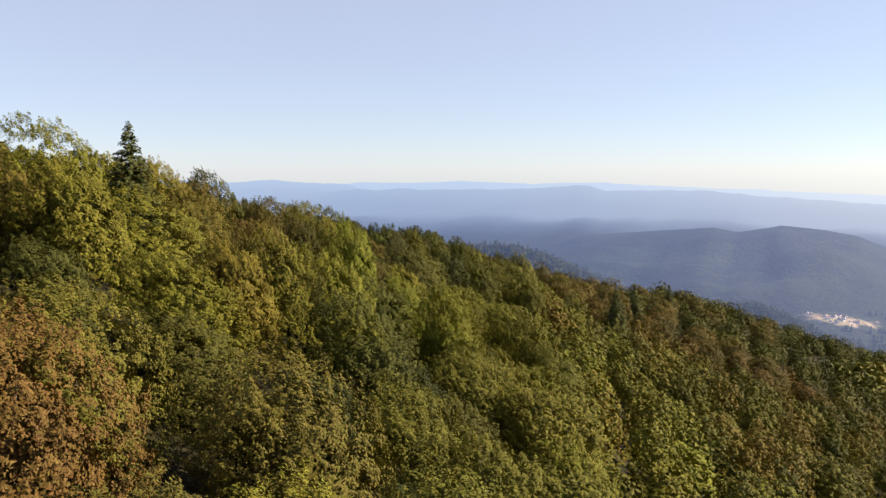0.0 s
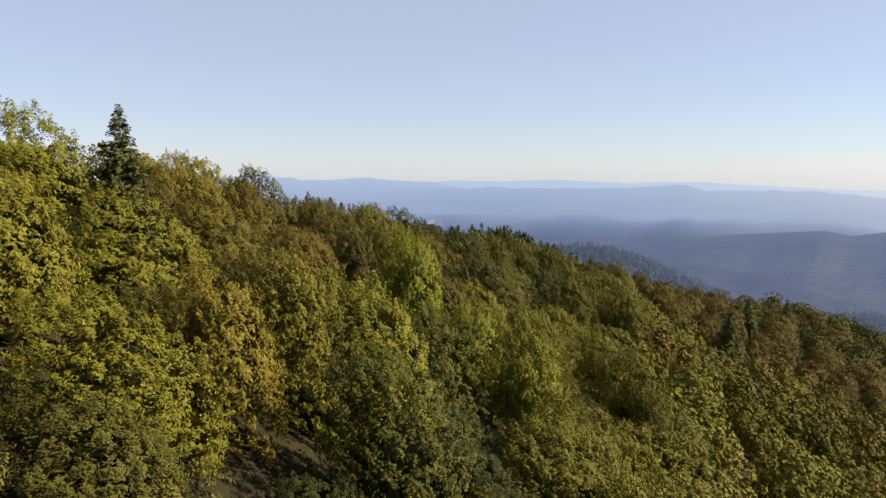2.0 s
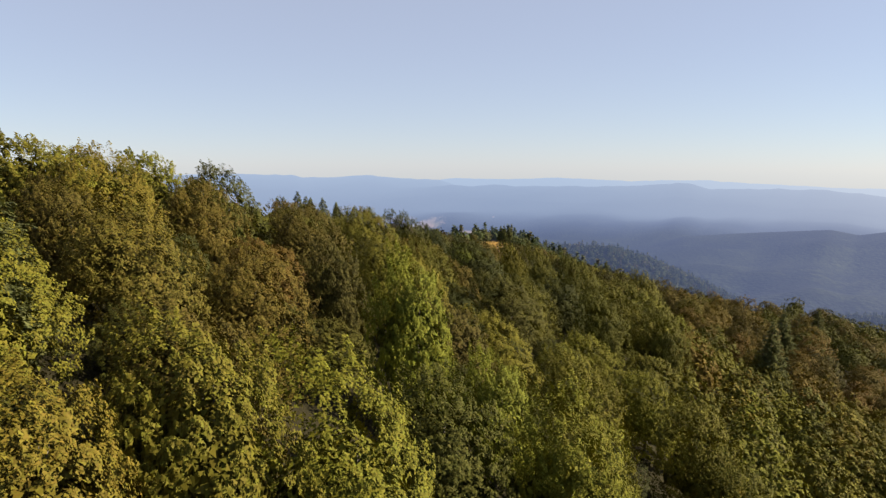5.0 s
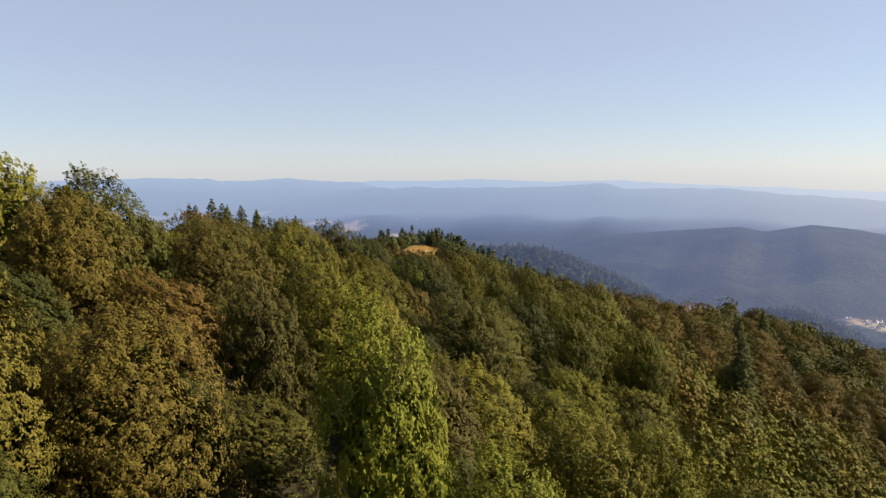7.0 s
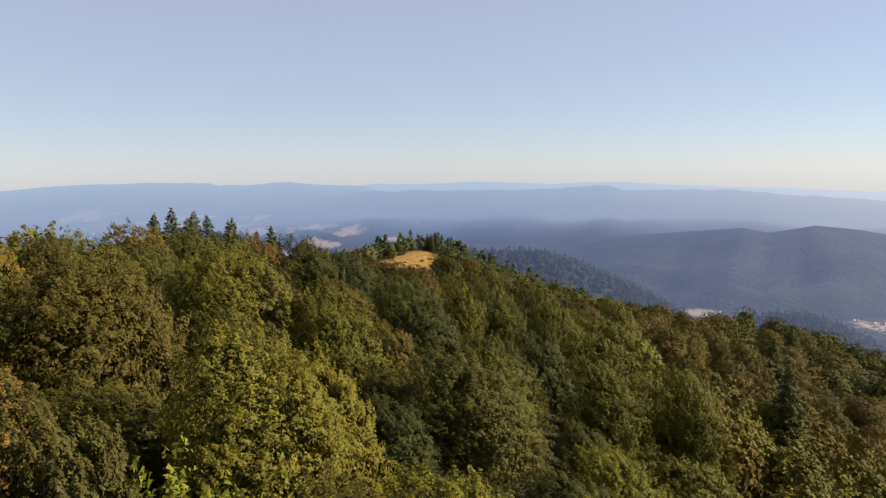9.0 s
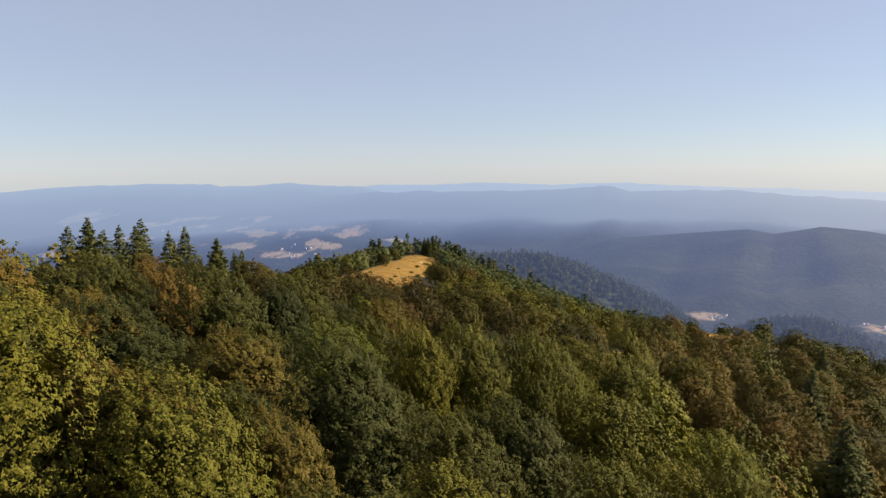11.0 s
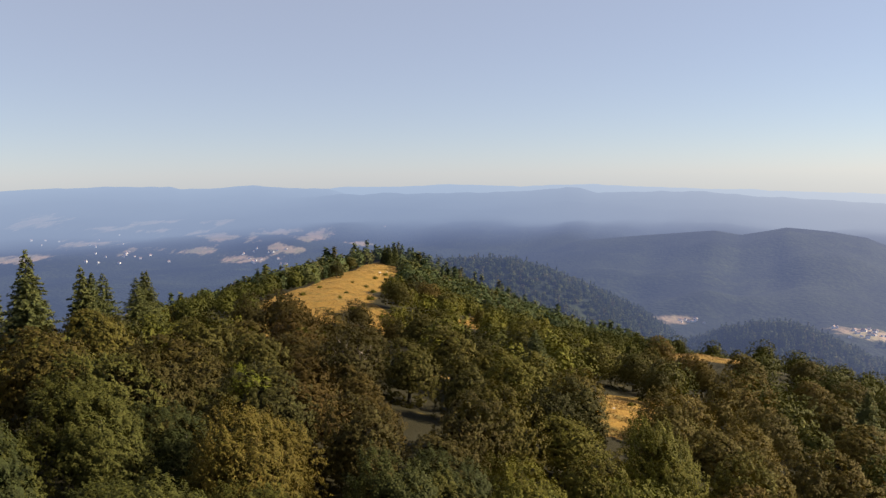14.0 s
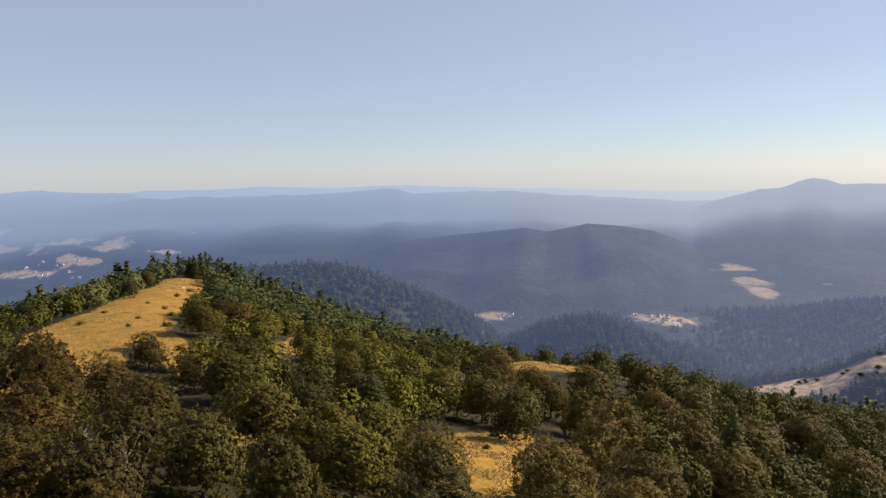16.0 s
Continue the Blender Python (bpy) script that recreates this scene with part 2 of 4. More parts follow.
def leaf_material(name, stops, tint_attribute, painted_haze=False, glow=0.06):
    """Leaves: the tone by tree, by branch and by leaf."""
    m, nt = mat(name)
    geo = nt.nodes.new("ShaderNodeNewGeometry")
    if tint_attribute:
        at = nt.nodes.new("ShaderNodeAttribute")
        at.attribute_name = "tint"
        tint = at.outputs["Fac"]
    else:
        tint = nt.nodes.new("ShaderNodeObjectInfo").outputs["Random"]
    base = ramp(nt, tint, stops)
    big = noise_node(nt, geo.outputs["Position"], 0.55, 3.0)
    leaf = geo.outputs["Random Per Island"]
    v = math_node(nt, "ADD", math_node(nt, "MULTIPLY", leaf, 0.5), math_node(nt, "MULTIPLY", big, 0.5))
    hsv = nt.nodes.new("ShaderNodeHueSaturation")
    nt.links.new(base, hsv.inputs["Color"])
    nt.links.new(math_node(nt, "ADD", 0.34, v), hsv.inputs["Value"])
    nt.links.new(math_node(nt, "ADD", 0.478, math_node(nt, "MULTIPLY", math_node(nt, "FRACT", math_node(nt, "MULTIPLY", leaf, 7.3)), 0.034)), hsv.inputs["Hue"])
    pr = node(nt, "ShaderNodeBsdfPrincipled", Roughness=0.65)
    pr.inputs["Specular IOR Level"].default_value = 0.05
    tr = nt.nodes.new("ShaderNodeBsdfTranslucent")
    nt.links.new(hsv.outputs[0], pr.inputs["Base Color"])
    warm = mix(nt, 1.0, hsv.outputs[0], (1.25, 1.15, 0.5), "MULTIPLY")
    nt.links.new(warm, tr.inputs["Color"])
    mx = nt.nodes.new("ShaderNodeMixShader")
    mx.inputs[0].default_value = glow
    nt.links.new(pr.outputs[0], mx.inputs[1])
    nt.links.new(tr.outputs[0], mx.inputs[2])
    finish(nt, mx.outputs[0], painted_haze)
    return m


BEECH = [(0.0, (0.050, 0.054, 0.011)), (0.25, (0.074, 0.076, 0.012)), (0.55, (0.098, 0.093, 0.013)), (0.82, (0.108, 0.114, 0.013)), (0.95, (0.110, 0.092, 0.014)), (1.0, (0.108, 0.078, 0.016))]
FRESH = [(0.0, (0.058, 0.072, 0.014)), (1.0, (0.080, 0.092, 0.015))]
GROVE = [(0.0, (0.036, 0.036, 0.011)), (0.3, (0.058, 0.054, 0.013)), (0.65, (0.078, 0.068, 0.014)), (0.9, (0.088, 0.084, 0.014)), (1.0, (0.090, 0.056, 0.016))]
SHADE_PAINTED = [(0.0, (0.028, 0.034, 0.011)), (0.5, (0.046, 0.050, 0.012)), (1.0, (0.064, 0.062, 0.013))]
AUTUMN = [(0.0, (0.060, 0.052, 0.012)), (0.35, (0.078, 0.064, 0.013)), (0.75, (0.092, 0.074, 0.014)), (1.0, (0.090, 0.060, 0.015))]
YELLOW_GREEN = [(0.0, (0.110, 0.124, 0.015)), (1.0, (0.110, 0.124, 0.015))]
BRONZE = [(0.0, (0.078, 0.066, 0.018)), (0.6, (0.106, 0.086, 0.020)), (1.0, (0.120, 0.082, 0.022))]
SPRUCE = [(0.0, (0.076, 0.088, 0.034)), (1.0, (0.106, 0.114, 0.040))]
WOODS = [(0.0, (0.040, 0.058, 0.026)), (0.5, (0.062, 0.080, 0.030)), (0.85, (0.086, 0.096, 0.032)), (1.0, (0.090, 0.078, 0.034))]
beech_leaf = leaf_material("beech_leaf", BEECH, False)
grove_leaf = leaf_material("grove_leaf", GROVE, False, glow=0.08)
# leaves coloured dark to paint in shade on low and crest beeches
shade_painted_leaf = leaf_material("shade_painted_leaf", SHADE_PAINTED, False, glow=0.08)
rusty_leaf = leaf_material("rusty_leaf", [(0.0, (0.042, 0.037, 0.011)), (0.5, (0.058, 0.047, 0.012)), (1.0, (0.064, 0.044, 0.012))], False, glow=0.08)
autumn_leaf = leaf_material("autumn_leaf", AUTUMN, False)
fresh_leaf = leaf_material("fresh_leaf", FRESH, False)
bronze_leaf = leaf_material("bronze_leaf", BRONZE, False, glow=0.1)
bright_leaf = leaf_material("yellow_green_leaf", YELLOW_GREEN, False)
beech_leaf_far = leaf_material("beech_leaf_far", BEECH, True)
spruce_leaf = leaf_material("spruce_needles", SPRUCE, False, glow=0.2)
# these far leaves carry the painted haze emission too
woods_leaf = leaf_material("woods_leaf", WOODS, True, painted_haze=True, glow=0.15)


def bark_material(name, dark, light):
    m, nt = mat(name)
    co = nt.nodes.new("ShaderNodeTexCoord").outputs["Object"]
    n = noise_node(nt, co, 3.0, 6.0)
    col = ramp(nt, n, [(0.3, dark), (0.7, light)])
    pr = node(nt, "ShaderNodeBsdfPrincipled", Roughness=0.9)
    nt.links.new(col, pr.inputs["Base Color"])
    bump = node(nt, "ShaderNodeBump", Strength=0.6, Distance=0.03)
    nt.links.new(noise_node(nt, co, 14.0, 4.0), bump.inputs["Height"])
    nt.links.new(bump.outputs[0], pr.inputs["Normal"])
    finish(nt, pr.outputs[0])
    return m


bark = bark_material("beech_bark", (0.035, 0.031, 0.025), (0.10, 0.09, 0.075))
dead_bark = bark_material("bare_bark", (0.09, 0.07, 0.055), (0.20, 0.165, 0.14))


def ground_material(name, painted_haze):
    m, nt = mat(name)
    geo = nt.nodes.new("ShaderNodeNewGeometry")
    pos = geo.outputs["Position"]
    at = nt.nodes.new("ShaderNodeAttribute")
    at.attribute_name = "clearing"
    n1, n2, n3 = noise_node(nt, pos, 0.22, 6.0, 0.65), noise_node(nt, pos, 1.3, 5.0, 0.7), noise_node(nt, pos, 0.035, 6.0, 0.6)
    edge = math_node(nt, "ADD", at.outputs["Fac"], math_node(nt, "MULTIPLY", math_node(nt, "SUBTRACT", n1, 0.5), 0.55))
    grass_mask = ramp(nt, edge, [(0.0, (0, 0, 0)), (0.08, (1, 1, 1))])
    # leaf litter taken near black, painting the canopy's shade into its colour
    shade_darkened_litter = mix(nt, n2, (0.010, 0.010, 0.005), (0.026, 0.022, 0.010))
    dry = mix(nt, ramp(nt, n2, [(0.35, (0, 0, 0)), (0.65, (1, 1, 1))]), (0.13, 0.072, 0.016), (0.26, 0.155, 0.036))
    dry = mix(nt, ramp(nt, n1, [(0.47, (0, 0, 0)), (0.66, (1, 1, 1))]), dry, (0.10, 0.075, 0.02))
    near = mix(nt, grass_mask, shade_darkened_litter, dry)
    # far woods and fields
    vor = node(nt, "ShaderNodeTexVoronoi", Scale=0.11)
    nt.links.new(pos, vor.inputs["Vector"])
    # crown-sized cells; darkened rims paint shade between crowns and drive the bump
    crown_gap_shade = ramp(nt, vor.outputs["Distance"], [(0.0, (1, 1, 1)), (0.9, (0.35, 0.35, 0.35))])
    nf, ng = noise_node(nt, pos, 0.0045, 5.0, 0.6), noise_node(nt, pos, 0.016, 6.0, 0.65)
    wood = mix(nt, ramp(nt, nf, [(0.40, (0, 0, 0)), (0.62, (1, 1, 1))]), (0.012, 0.019, 0.012), (0.030, 0.040, 0.019))
    wood = mix(nt, ramp(nt, ng, [(0.52, (0, 0, 0)), (0.72, (1, 1, 1))]), wood, (0.046, 0.058, 0.026))
    wood = mix(nt, 1.0, wood, crown_gap_shade, "MULTIPLY")
    fat = nt.nodes.new("ShaderNodeAttribute")
    fat.attribute_name = "field"
    strip = nt.nodes.new("ShaderNodeMapping")
    strip.inputs["Rotation"].default_value, strip.inputs["Scale"].default_value = (0, 0, 0.35), (1, 0.3, 1)
    nt.links.new(pos, strip.inputs["Vector"])
    nn = noise_node(nt, strip.outputs[0], 0.017, 6.0, 0.66)
    fe = math_node(nt, "ADD", fat.outputs["Fac"], math_node(nt, "MULTIPLY", math_node(nt, "SUBTRACT", nn, 0.55), 3.0))
    fmask = ramp(nt, fe, [(0.05, (0, 0, 0)), (0.4, (1, 1, 1))])
    field = mix(nt, ramp(nt, noise_node(nt, pos, 0.02, 3.0), [(0.4, (0, 0, 0)), (0.6, (1, 1, 1))]), (0.33, 0.24, 0.17), (0.22, 0.19, 0.11))
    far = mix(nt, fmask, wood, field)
    dist = nt.nodes.new("ShaderNodeVectorMath")
    dist.operation = "DISTANCE"
    dist.inputs[1].default_value = (HUB[0], HUB[1], 0)
    nt.links.new(pos, dist.inputs[0])
    span = nt.nodes.new("ShaderNodeMapRange")
    nt.links.new(dist.outputs["Value"], span.inputs["Value"])
    span.inputs["From Min"].default_value, span.inputs["From Max"].default_value = 520, 640
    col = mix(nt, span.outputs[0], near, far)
    pr = node(nt, "ShaderNodeBsdfPrincipled", Roughness=0.95)
    pr.inputs["Specular IOR Level"].default_value = 0.1
    nt.links.new(col, pr.inputs["Base Color"])
    b1 = node(nt, "ShaderNodeBump", Strength=0.8, Distance=0.35)
    nt.links.new(n2, b1.inputs["Height"])
    b2 = node(nt, "ShaderNodeBump", Strength=0.35, Distance=6.0)
    nt.links.new(crown_gap_shade, b2.inputs["Height"])
    nt.links.new(b1.outputs[0], b2.inputs["Normal"])
    nt.links.new(math_node(nt, "MULTIPLY", span.outputs[0], 0.3), b2.inputs["Strength"])
    nt.links.new(b2.outputs[0], pr.inputs["Normal"])
    finish(nt, pr.outputs[0], painted_haze)
    return m


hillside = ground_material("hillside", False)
# the same ground with haze painted in, for the farther land
haze_painted_land = ground_material("haze_painted_land", True)


def plain_material(name, colour, painted_haze=False, rough=0.8):
    m, nt = mat(name)
    pos = nt.nodes.new("ShaderNodeNewGeometry").outputs["Position"]
    n = noise_node(nt, pos, 0.9, 4.0)
    col = mix(nt, n, tuple(c * 0.8 for c in colour), tuple(min(1, c * 1.15) for c in colour))
    pr = node(nt, "ShaderNodeBsdfPrincipled", Roughness=rough)
    nt.links.new(col, pr.inputs["Base Color"])
    finish(nt, pr.outputs[0], painted_haze)
    return m


# far houses take the same painted haze
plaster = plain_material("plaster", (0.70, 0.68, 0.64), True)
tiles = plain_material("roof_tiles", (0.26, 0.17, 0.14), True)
dry_blade = plain_material("dry_grass", (0.30, 0.19, 0.055))
limestone = plain_material("limestone", (0.42, 0.39, 0.34))


# ---------------------------------------------------------------- the ground
def mesh_from(name, verts, faces):
    """faces: an array of equal-sided polygons."""
    me = bpy.data.meshes.new(name)
    verts, faces = np.asarray(verts, np.float32), np.asarray(faces, np.int32)
    k = faces.shape[1]
    me.vertices.add(len(verts))
    me.vertices.foreach_set("co", verts.ravel())
    me.loops.add(faces.size)
    me.loops.foreach_set("vertex_index", faces.ravel())
    me.polygons.add(len(faces))
    me.polygons.foreach_set("loop_start", np.arange(0, faces.size, k, dtype=np.int32))
    me.update(calc_edges=True)
    me.validate()
    return me


def ground_sheet():
    radii = np.concatenate([[0.0, 0.02], 3.0 * 1.0335 ** np.arange(0, 225)])
    radii = np.append(radii[radii < 4850], 4900.0)
    bearings = np.concatenate([np.arange(-62, 75, 0.3), np.arange(75, 298, 3.0)])
    a = np.radians(bearings)
    R, A = np.meshgrid(radii[1:], a, indexing="ij")
    x, y = HUB[0] + R * np.sin(A), HUB[1] + R * np.cos(A)
    x, y = np.append(x.ravel(), HUB[0]), np.append(y.ravel(), HUB[1])
    z = land(x, y)
    nr, na = R.shape
    i, j = np.meshgrid(np.arange(nr - 1), np.arange(na), indexing="ij")
    jn = (j + 1) % na
    quads = np.stack([i * na + j, (i + 1) * na + j, (i + 1) * na + jn, i * na + jn], -1).reshape(-1, 4)[:, ::-1]
    me = mesh_from("ground", np.stack([x, y, z], 1), quads)
    for key, val in (("clearing", np.maximum(meadow(x, y), np.minimum(-0.06, inside(x, y, *GLADES[0])))), ("field", fields(x, y, z))):
        at = me.attributes.new(key, "FLOAT", "POINT")
        at.data.foreach_set("value", val.astype(np.float32))
    me.polygons.foreach_set("use_smooth", np.ones(len(me.polygons), bool))
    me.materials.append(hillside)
    me.materials.append(haze_painted_land)
    me.polygons.foreach_set("material_index", (radii[1:][i.ravel()] > HAZE_START).astype(np.int32))
    return tagged(new("ground", me), "wooded mountain ridge with dry clearings above a hazy valley", "ground", kind="structure")


ground = ground_sheet()


# ---------------------------------------------------------------- trees
def rand_unit(rng, n):
    v = rng.normal(size=(n, 3))
    return v / np.linalg.norm(v, axis=1)[:, None]


def unit(v):
    return v / np.maximum(np.linalg.norm(v, axis=1), 1e-6)[:, None]


def leaf_triangles(rng, centre, facing, size, slim=0.45, along=None):
    """One pointed leaf a centre, lying across its facing; along: where its tip points."""
    n = len(centre)
    facing = unit(facing)
    side = unit(np.cross(facing, rand_unit(rng, n) if along is None else along))
    other = np.cross(facing, side)
    s = size * 1.08 * rng.uniform(0.6, 1.35, n)[:, None]
    tri = np.stack([centre - side * s * 0.5 * slim + other * s * 0.32, centre + side * s * 0.5 * slim + other * s * 0.32, centre - other * s * 0.62], 1)
    return tri.reshape(-1, 3)


def spread_out(rng, count, lowest):
    """Directions that keep apart from one another."""
    d = [np.array([0.15, 0.1, 0.98])]
    while len(d) < count:
        c = rand_unit(rng, 14)
        c = c[c[:, 2] > lowest]
        if len(c):
            d.append(c[np.argmin((c @ np.array(d).T).max(1))])
    return unit(np.array(d))


def beech_crown(seed, leaves, size, plumes, radius=4.7, low=3.0, high=9.1, boughs=24, long=1.0, wide=1.0, deep=0.13, skew=0.0):
    """Feathery leaf plumes that rise from swelling boughs, with dark creases between the boughs; skew: how much lower the crown hangs on its downhill side, +x."""
    rng = np.random.default_rng(seed)
    axes = np.array([radius, radius, high - low])
    heads = spread_out(rng, boughs, -0.4)
    reach = rng.uniform(0.93, 1.05, boughs)
    d = rand_unit(rng, plumes * 2)
    d = d[d[:, 2] > -0.5][:plumes]
    n = len(d)
    own = np.argmax(d @ heads.T, 1)
    away = np.arccos(np.clip((d * heads[own]).sum(1), -1, 1))
    gap = math.sqrt(2 * math.pi / boughs)                            # usual angle between boughs
    full = (np.abs(d) ** 2.15).sum(1) ** (-1 / 2.15)                  # fuller shoulders than a ball
    lop = 1 + 0.10 * np.sin(d[:, 0] * 2.3 + seed) + 0.09 * np.cos(d[:, 1] * 2.9 + 1.7 * seed)
    out = reach[own] * (1 - deep * np.minimum(away / (0.75 * gap), 1.15) ** 2) * rng.uniform(0.92, 1.06, n)
    foot = d * axes * (0.90 * full * lop * out)[:, None] + np.array([0, 0, low])
    up = np.array([0, 0, 1.0])
    face = unit(0.9 * unit(d / axes) + 0.3 * heads[own])
    axis = unit(0.8 * face + 0.45 * up + rng.normal(size=(n, 3)) * 0.20)
    length = long * rng.uniform(0.35, 0.95, n) * radius / 4.7 * (1.12 - 0.4 * np.minimum(away / gap, 1))
    across = unit(np.cross(axis, up + rng.normal(size=(n, 3)) * 0.2))
    lift = np.cross(across, axis)
    k = np.repeat(np.arange(n), max(2, int(leaves * 0.84) // n))
    m = len(k)
    s = rng.uniform(0, 1, m) ** 0.85
    broad = wide * (0.40 * (1 - s) ** 0.75 + 0.05) * radius / 4.7
    a = rng.uniform(0, 2 * math.pi, m)
    rr = np.sqrt(rng.uniform(0.1, 1, m))
    u, v = rr * np.cos(a) * broad * 1.25, rr * np.sin(a) * broad * 0.6
    p = foot[k] + axis[k] * (s * length[k])[:, None] + across[k] * u[:, None] + lift[k] * v[:, None]
    facing = face[k] + lift[k] * 0.3 + (across[k] * np.cos(a)[:, None] + lift[k] * np.sin(a)[:, None]) * 0.25 + rng.normal(size=(m, 3)) * 0.22
    along = -(axis[k] + across[k] * (0.9 * np.cos(a))[:, None] + rng.normal(size=(m, 3)) * 0.35)
    p[:, 2] -= skew * p[:, 0]
    facing[:, 0] += skew * facing[:, 2]
    crown = leaf_triangles(rng, p, facing, size, 0.55, along)
    # shaded leaves within
    m = leaves // 6
    d = rand_unit(rng, m)
    d[:, 2] = np.abs(d[:, 2]) - 0.2
    p = d * axes * rng.uniform(0.45, 0.72, m)[:, None] + np.array([0, 0, low])
    p[:, 2] -= skew * p[:, 0]
    inner = leaf_triangles(rng, p, d + rng.normal(size=d.shape) * 0.3, size * 1.4 + 0.05, 0.8)
    return np.concatenate([crown, inner])


def tri_mesh(name, verts, material):
    me = mesh_from(name, verts, np.arange(len(verts)).reshape(-1, 3))
    me.materials.append(material)
    return me


def tube(bm, points, radii, sides=6):
    rings = []
    for k, (p, r) in enumerate(zip(points, radii)):
        p = Vector(p)
        a = Vector(points[max(k - 1, 0)])
        b = Vector(points[min(k + 1, len(points) - 1)])
        q = (b - a).to_track_quat("Z", "Y")
        rings.append([bm.verts.new(p + q @ Vector((r * math.cos(2 * math.pi * s / sides), r * math.sin(2 * math.pi * s / sides), 0))) for s in range(sides)])
    for a, b in zip(rings, rings[1:]):
        for s in range(sides):
            bm.faces.new((a[s], a[(s + 1) % sides], b[(s + 1) % sides], b[s]))
    bm.faces.new(rings[-1])


def trunk_mesh(name, seed, height, radius, limbs, reach, material, sides=6, first=0.25):
    """A tapered, slightly bent trunk with rising limbs."""
    rnd = random.Random(seed)
    bm = bmesh.new()
    bend = (rnd.uniform(-0.3, 0.3), rnd.uniform(-0.3, 0.3))
    spine = [(bend[0] * math.sin(3 * k), bend[1] * math.sin(2.4 * k + 1), height * k) for k in (-0.08, 0.0, 0.15, 0.35, 0.6, 0.85, 1.0)]
    tube(bm, spine, [radius * f for f in (1.7, 1.35, 1.0, 0.85, 0.6, 0.3, 0.08)], sides)
    for k in range(limbs):
        f = first + (0.85 - first) * k / max(limbs - 1, 1)
        a = k * 2.4 + rnd.uniform(-0.5, 0.5)
        base = Vector((bend[0] * math.sin(3 * f), bend[1] * math.sin(2.4 * f + 1), height * f))
        ln = reach * (1.05 - 0.7 * f) * rnd.uniform(0.8, 1.15)
        out = Vector((math.cos(a), math.sin(a), 0))
        tip = base + out * ln + Vector((0, 0, ln * rnd.uniform(0.5, 0.95)))
        knee = base + out * ln * 0.5 + Vector((0, 0, ln * 0.28))
        tube(bm, [base, knee, tip], [radius * 0.42, radius * 0.26, radius * 0.06], 4)
    me = bpy.data.meshes.new(name)
    bm.to_mesh(me)
    bm.free()
    me.materials.append(material)
    return me


def part(name, data, parent, label=""):
    ob = new(name, data)
    ob.parent = parent
    return tagged(ob, label)


def tree_thing(name, crown, trunk, label, group):
    base = tagged(new(name), label, "tree", group)
    part("trunk", trunk, base)
    part("crown", crown, base)
    return base


def spruce_crown(seed, tiers, per, size, height=14.0, radius=2.6):
    """Drooping whorls of needled boughs that shorten towards the tip."""
    rng = np.random.default_rng(seed)
    pts, face, way = [], [], []
    for k in range(tiers):
        f = (k + 0.5) / tiers
        z = height * (0.06 + 0.94 * f)
        reach = radius * (1 - f) ** 0.8 * rng.uniform(0.78, 1.15) + 0.10
        boughs = max(5, int(10 * (1 - f)) + 4)
        for b in range(boughs):
            a = 2 * math.pi * (b + rng.uniform(0, 0.7)) / boughs + k
            ln = reach * rng.uniform(0.7, 1.15)
            n = max(3, int(per * ln / radius))
            s = rng.uniform(0.1, 1.0, n) ** 0.7
            droop = -0.30 * s * ln + 0.16 * (s * ln) ** 2 / max(reach, 0.3)
            spread = 0.20 * ln * (1.15 - s) + 0.03
            px = s * ln * math.cos(a) + rng.normal(size=n) * spread * 0.6
            py = s * ln * math.sin(a) + rng.normal(size=n) * spread * 0.6
            pts.append(np.stack([px, py, z + rng.uniform(-0.5, 0.5) * height / tiers * 1.6 + droop + rng.normal(size=n) * 0.08], 1))
            face.append(np.stack([np.full(n, 0.3 * math.cos(a)), np.full(n, 0.3 * math.sin(a)), np.ones(n)], 1) + rng.normal(size=(n, 3)) * 0.35)
            way.append(-np.stack([np.full(n, math.cos(a)), np.full(n, math.sin(a)), np.full(n, -0.2)], 1) + rng.normal(size=(n, 3)) * 0.5)
    pts, face, way = np.concatenate(pts), np.concatenate(face), np.concatenate(way)
    return leaf_triangles(rng, pts, face, size, 0.62, way)


SLOPE = 0.46                         # crowns on the hillside hang down the slope
CLOSE_KINDS = [(tri_mesh("crown", beech_crown(211 + k, 36000, 0.155, pl, rad, boughs=bo, skew=SLOPE), beech_leaf), trunk_mesh("trunk", 5 + k, 6.6, 0.19, 7, 2.3, bark)) for k, (pl, rad, bo) in enumerate(((760, 4.8, 40), (680, 4.4, 34), (840, 5.2, 46), (740, 4.7, 38)))]
NEAR_KINDS = [(tri_mesh("crown", beech_crown(11 + k, 19000, 0.215, pl, rad, boughs=bo, skew=SLOPE), beech_leaf), trunk_mesh("trunk", 25 + k, 6.6, 0.19, 5, 2.3, bark)) for k, (pl, rad, bo) in enumerate(((600, 4.8, 38), (540, 4.4, 34), (640, 5.1, 42)))]
GROVE_KINDS = [(tri_mesh("crown", beech_crown(41 + k, 16000, 0.225, pl, rad, low=3.4, boughs=bo, long=0.65, skew=0.12), grove_leaf), trunk_mesh("trunk", 15 + k, 6.6, 0.24, 4, 2.3, bark, 6)) for k, (pl, rad, bo) in enumerate(((560, 4.8, 38), (520, 4.4, 34), (600, 5.1, 42)))]


def recoloured(kinds, material):
    made = []
    for crown, trunk in kinds:
        crown = crown.copy()
        crown.materials.clear()
        crown.materials.append(material)
        made.append((crown, trunk))
    return made


CLOSE_SHADED, NEAR_SHADED = recoloured(CLOSE_KINDS[:2], shade_painted_leaf), recoloured(NEAR_KINDS[:2], shade_painted_leaf)
CLOSE_OLIVE = recoloured(CLOSE_KINDS[1:3], grove_leaf)
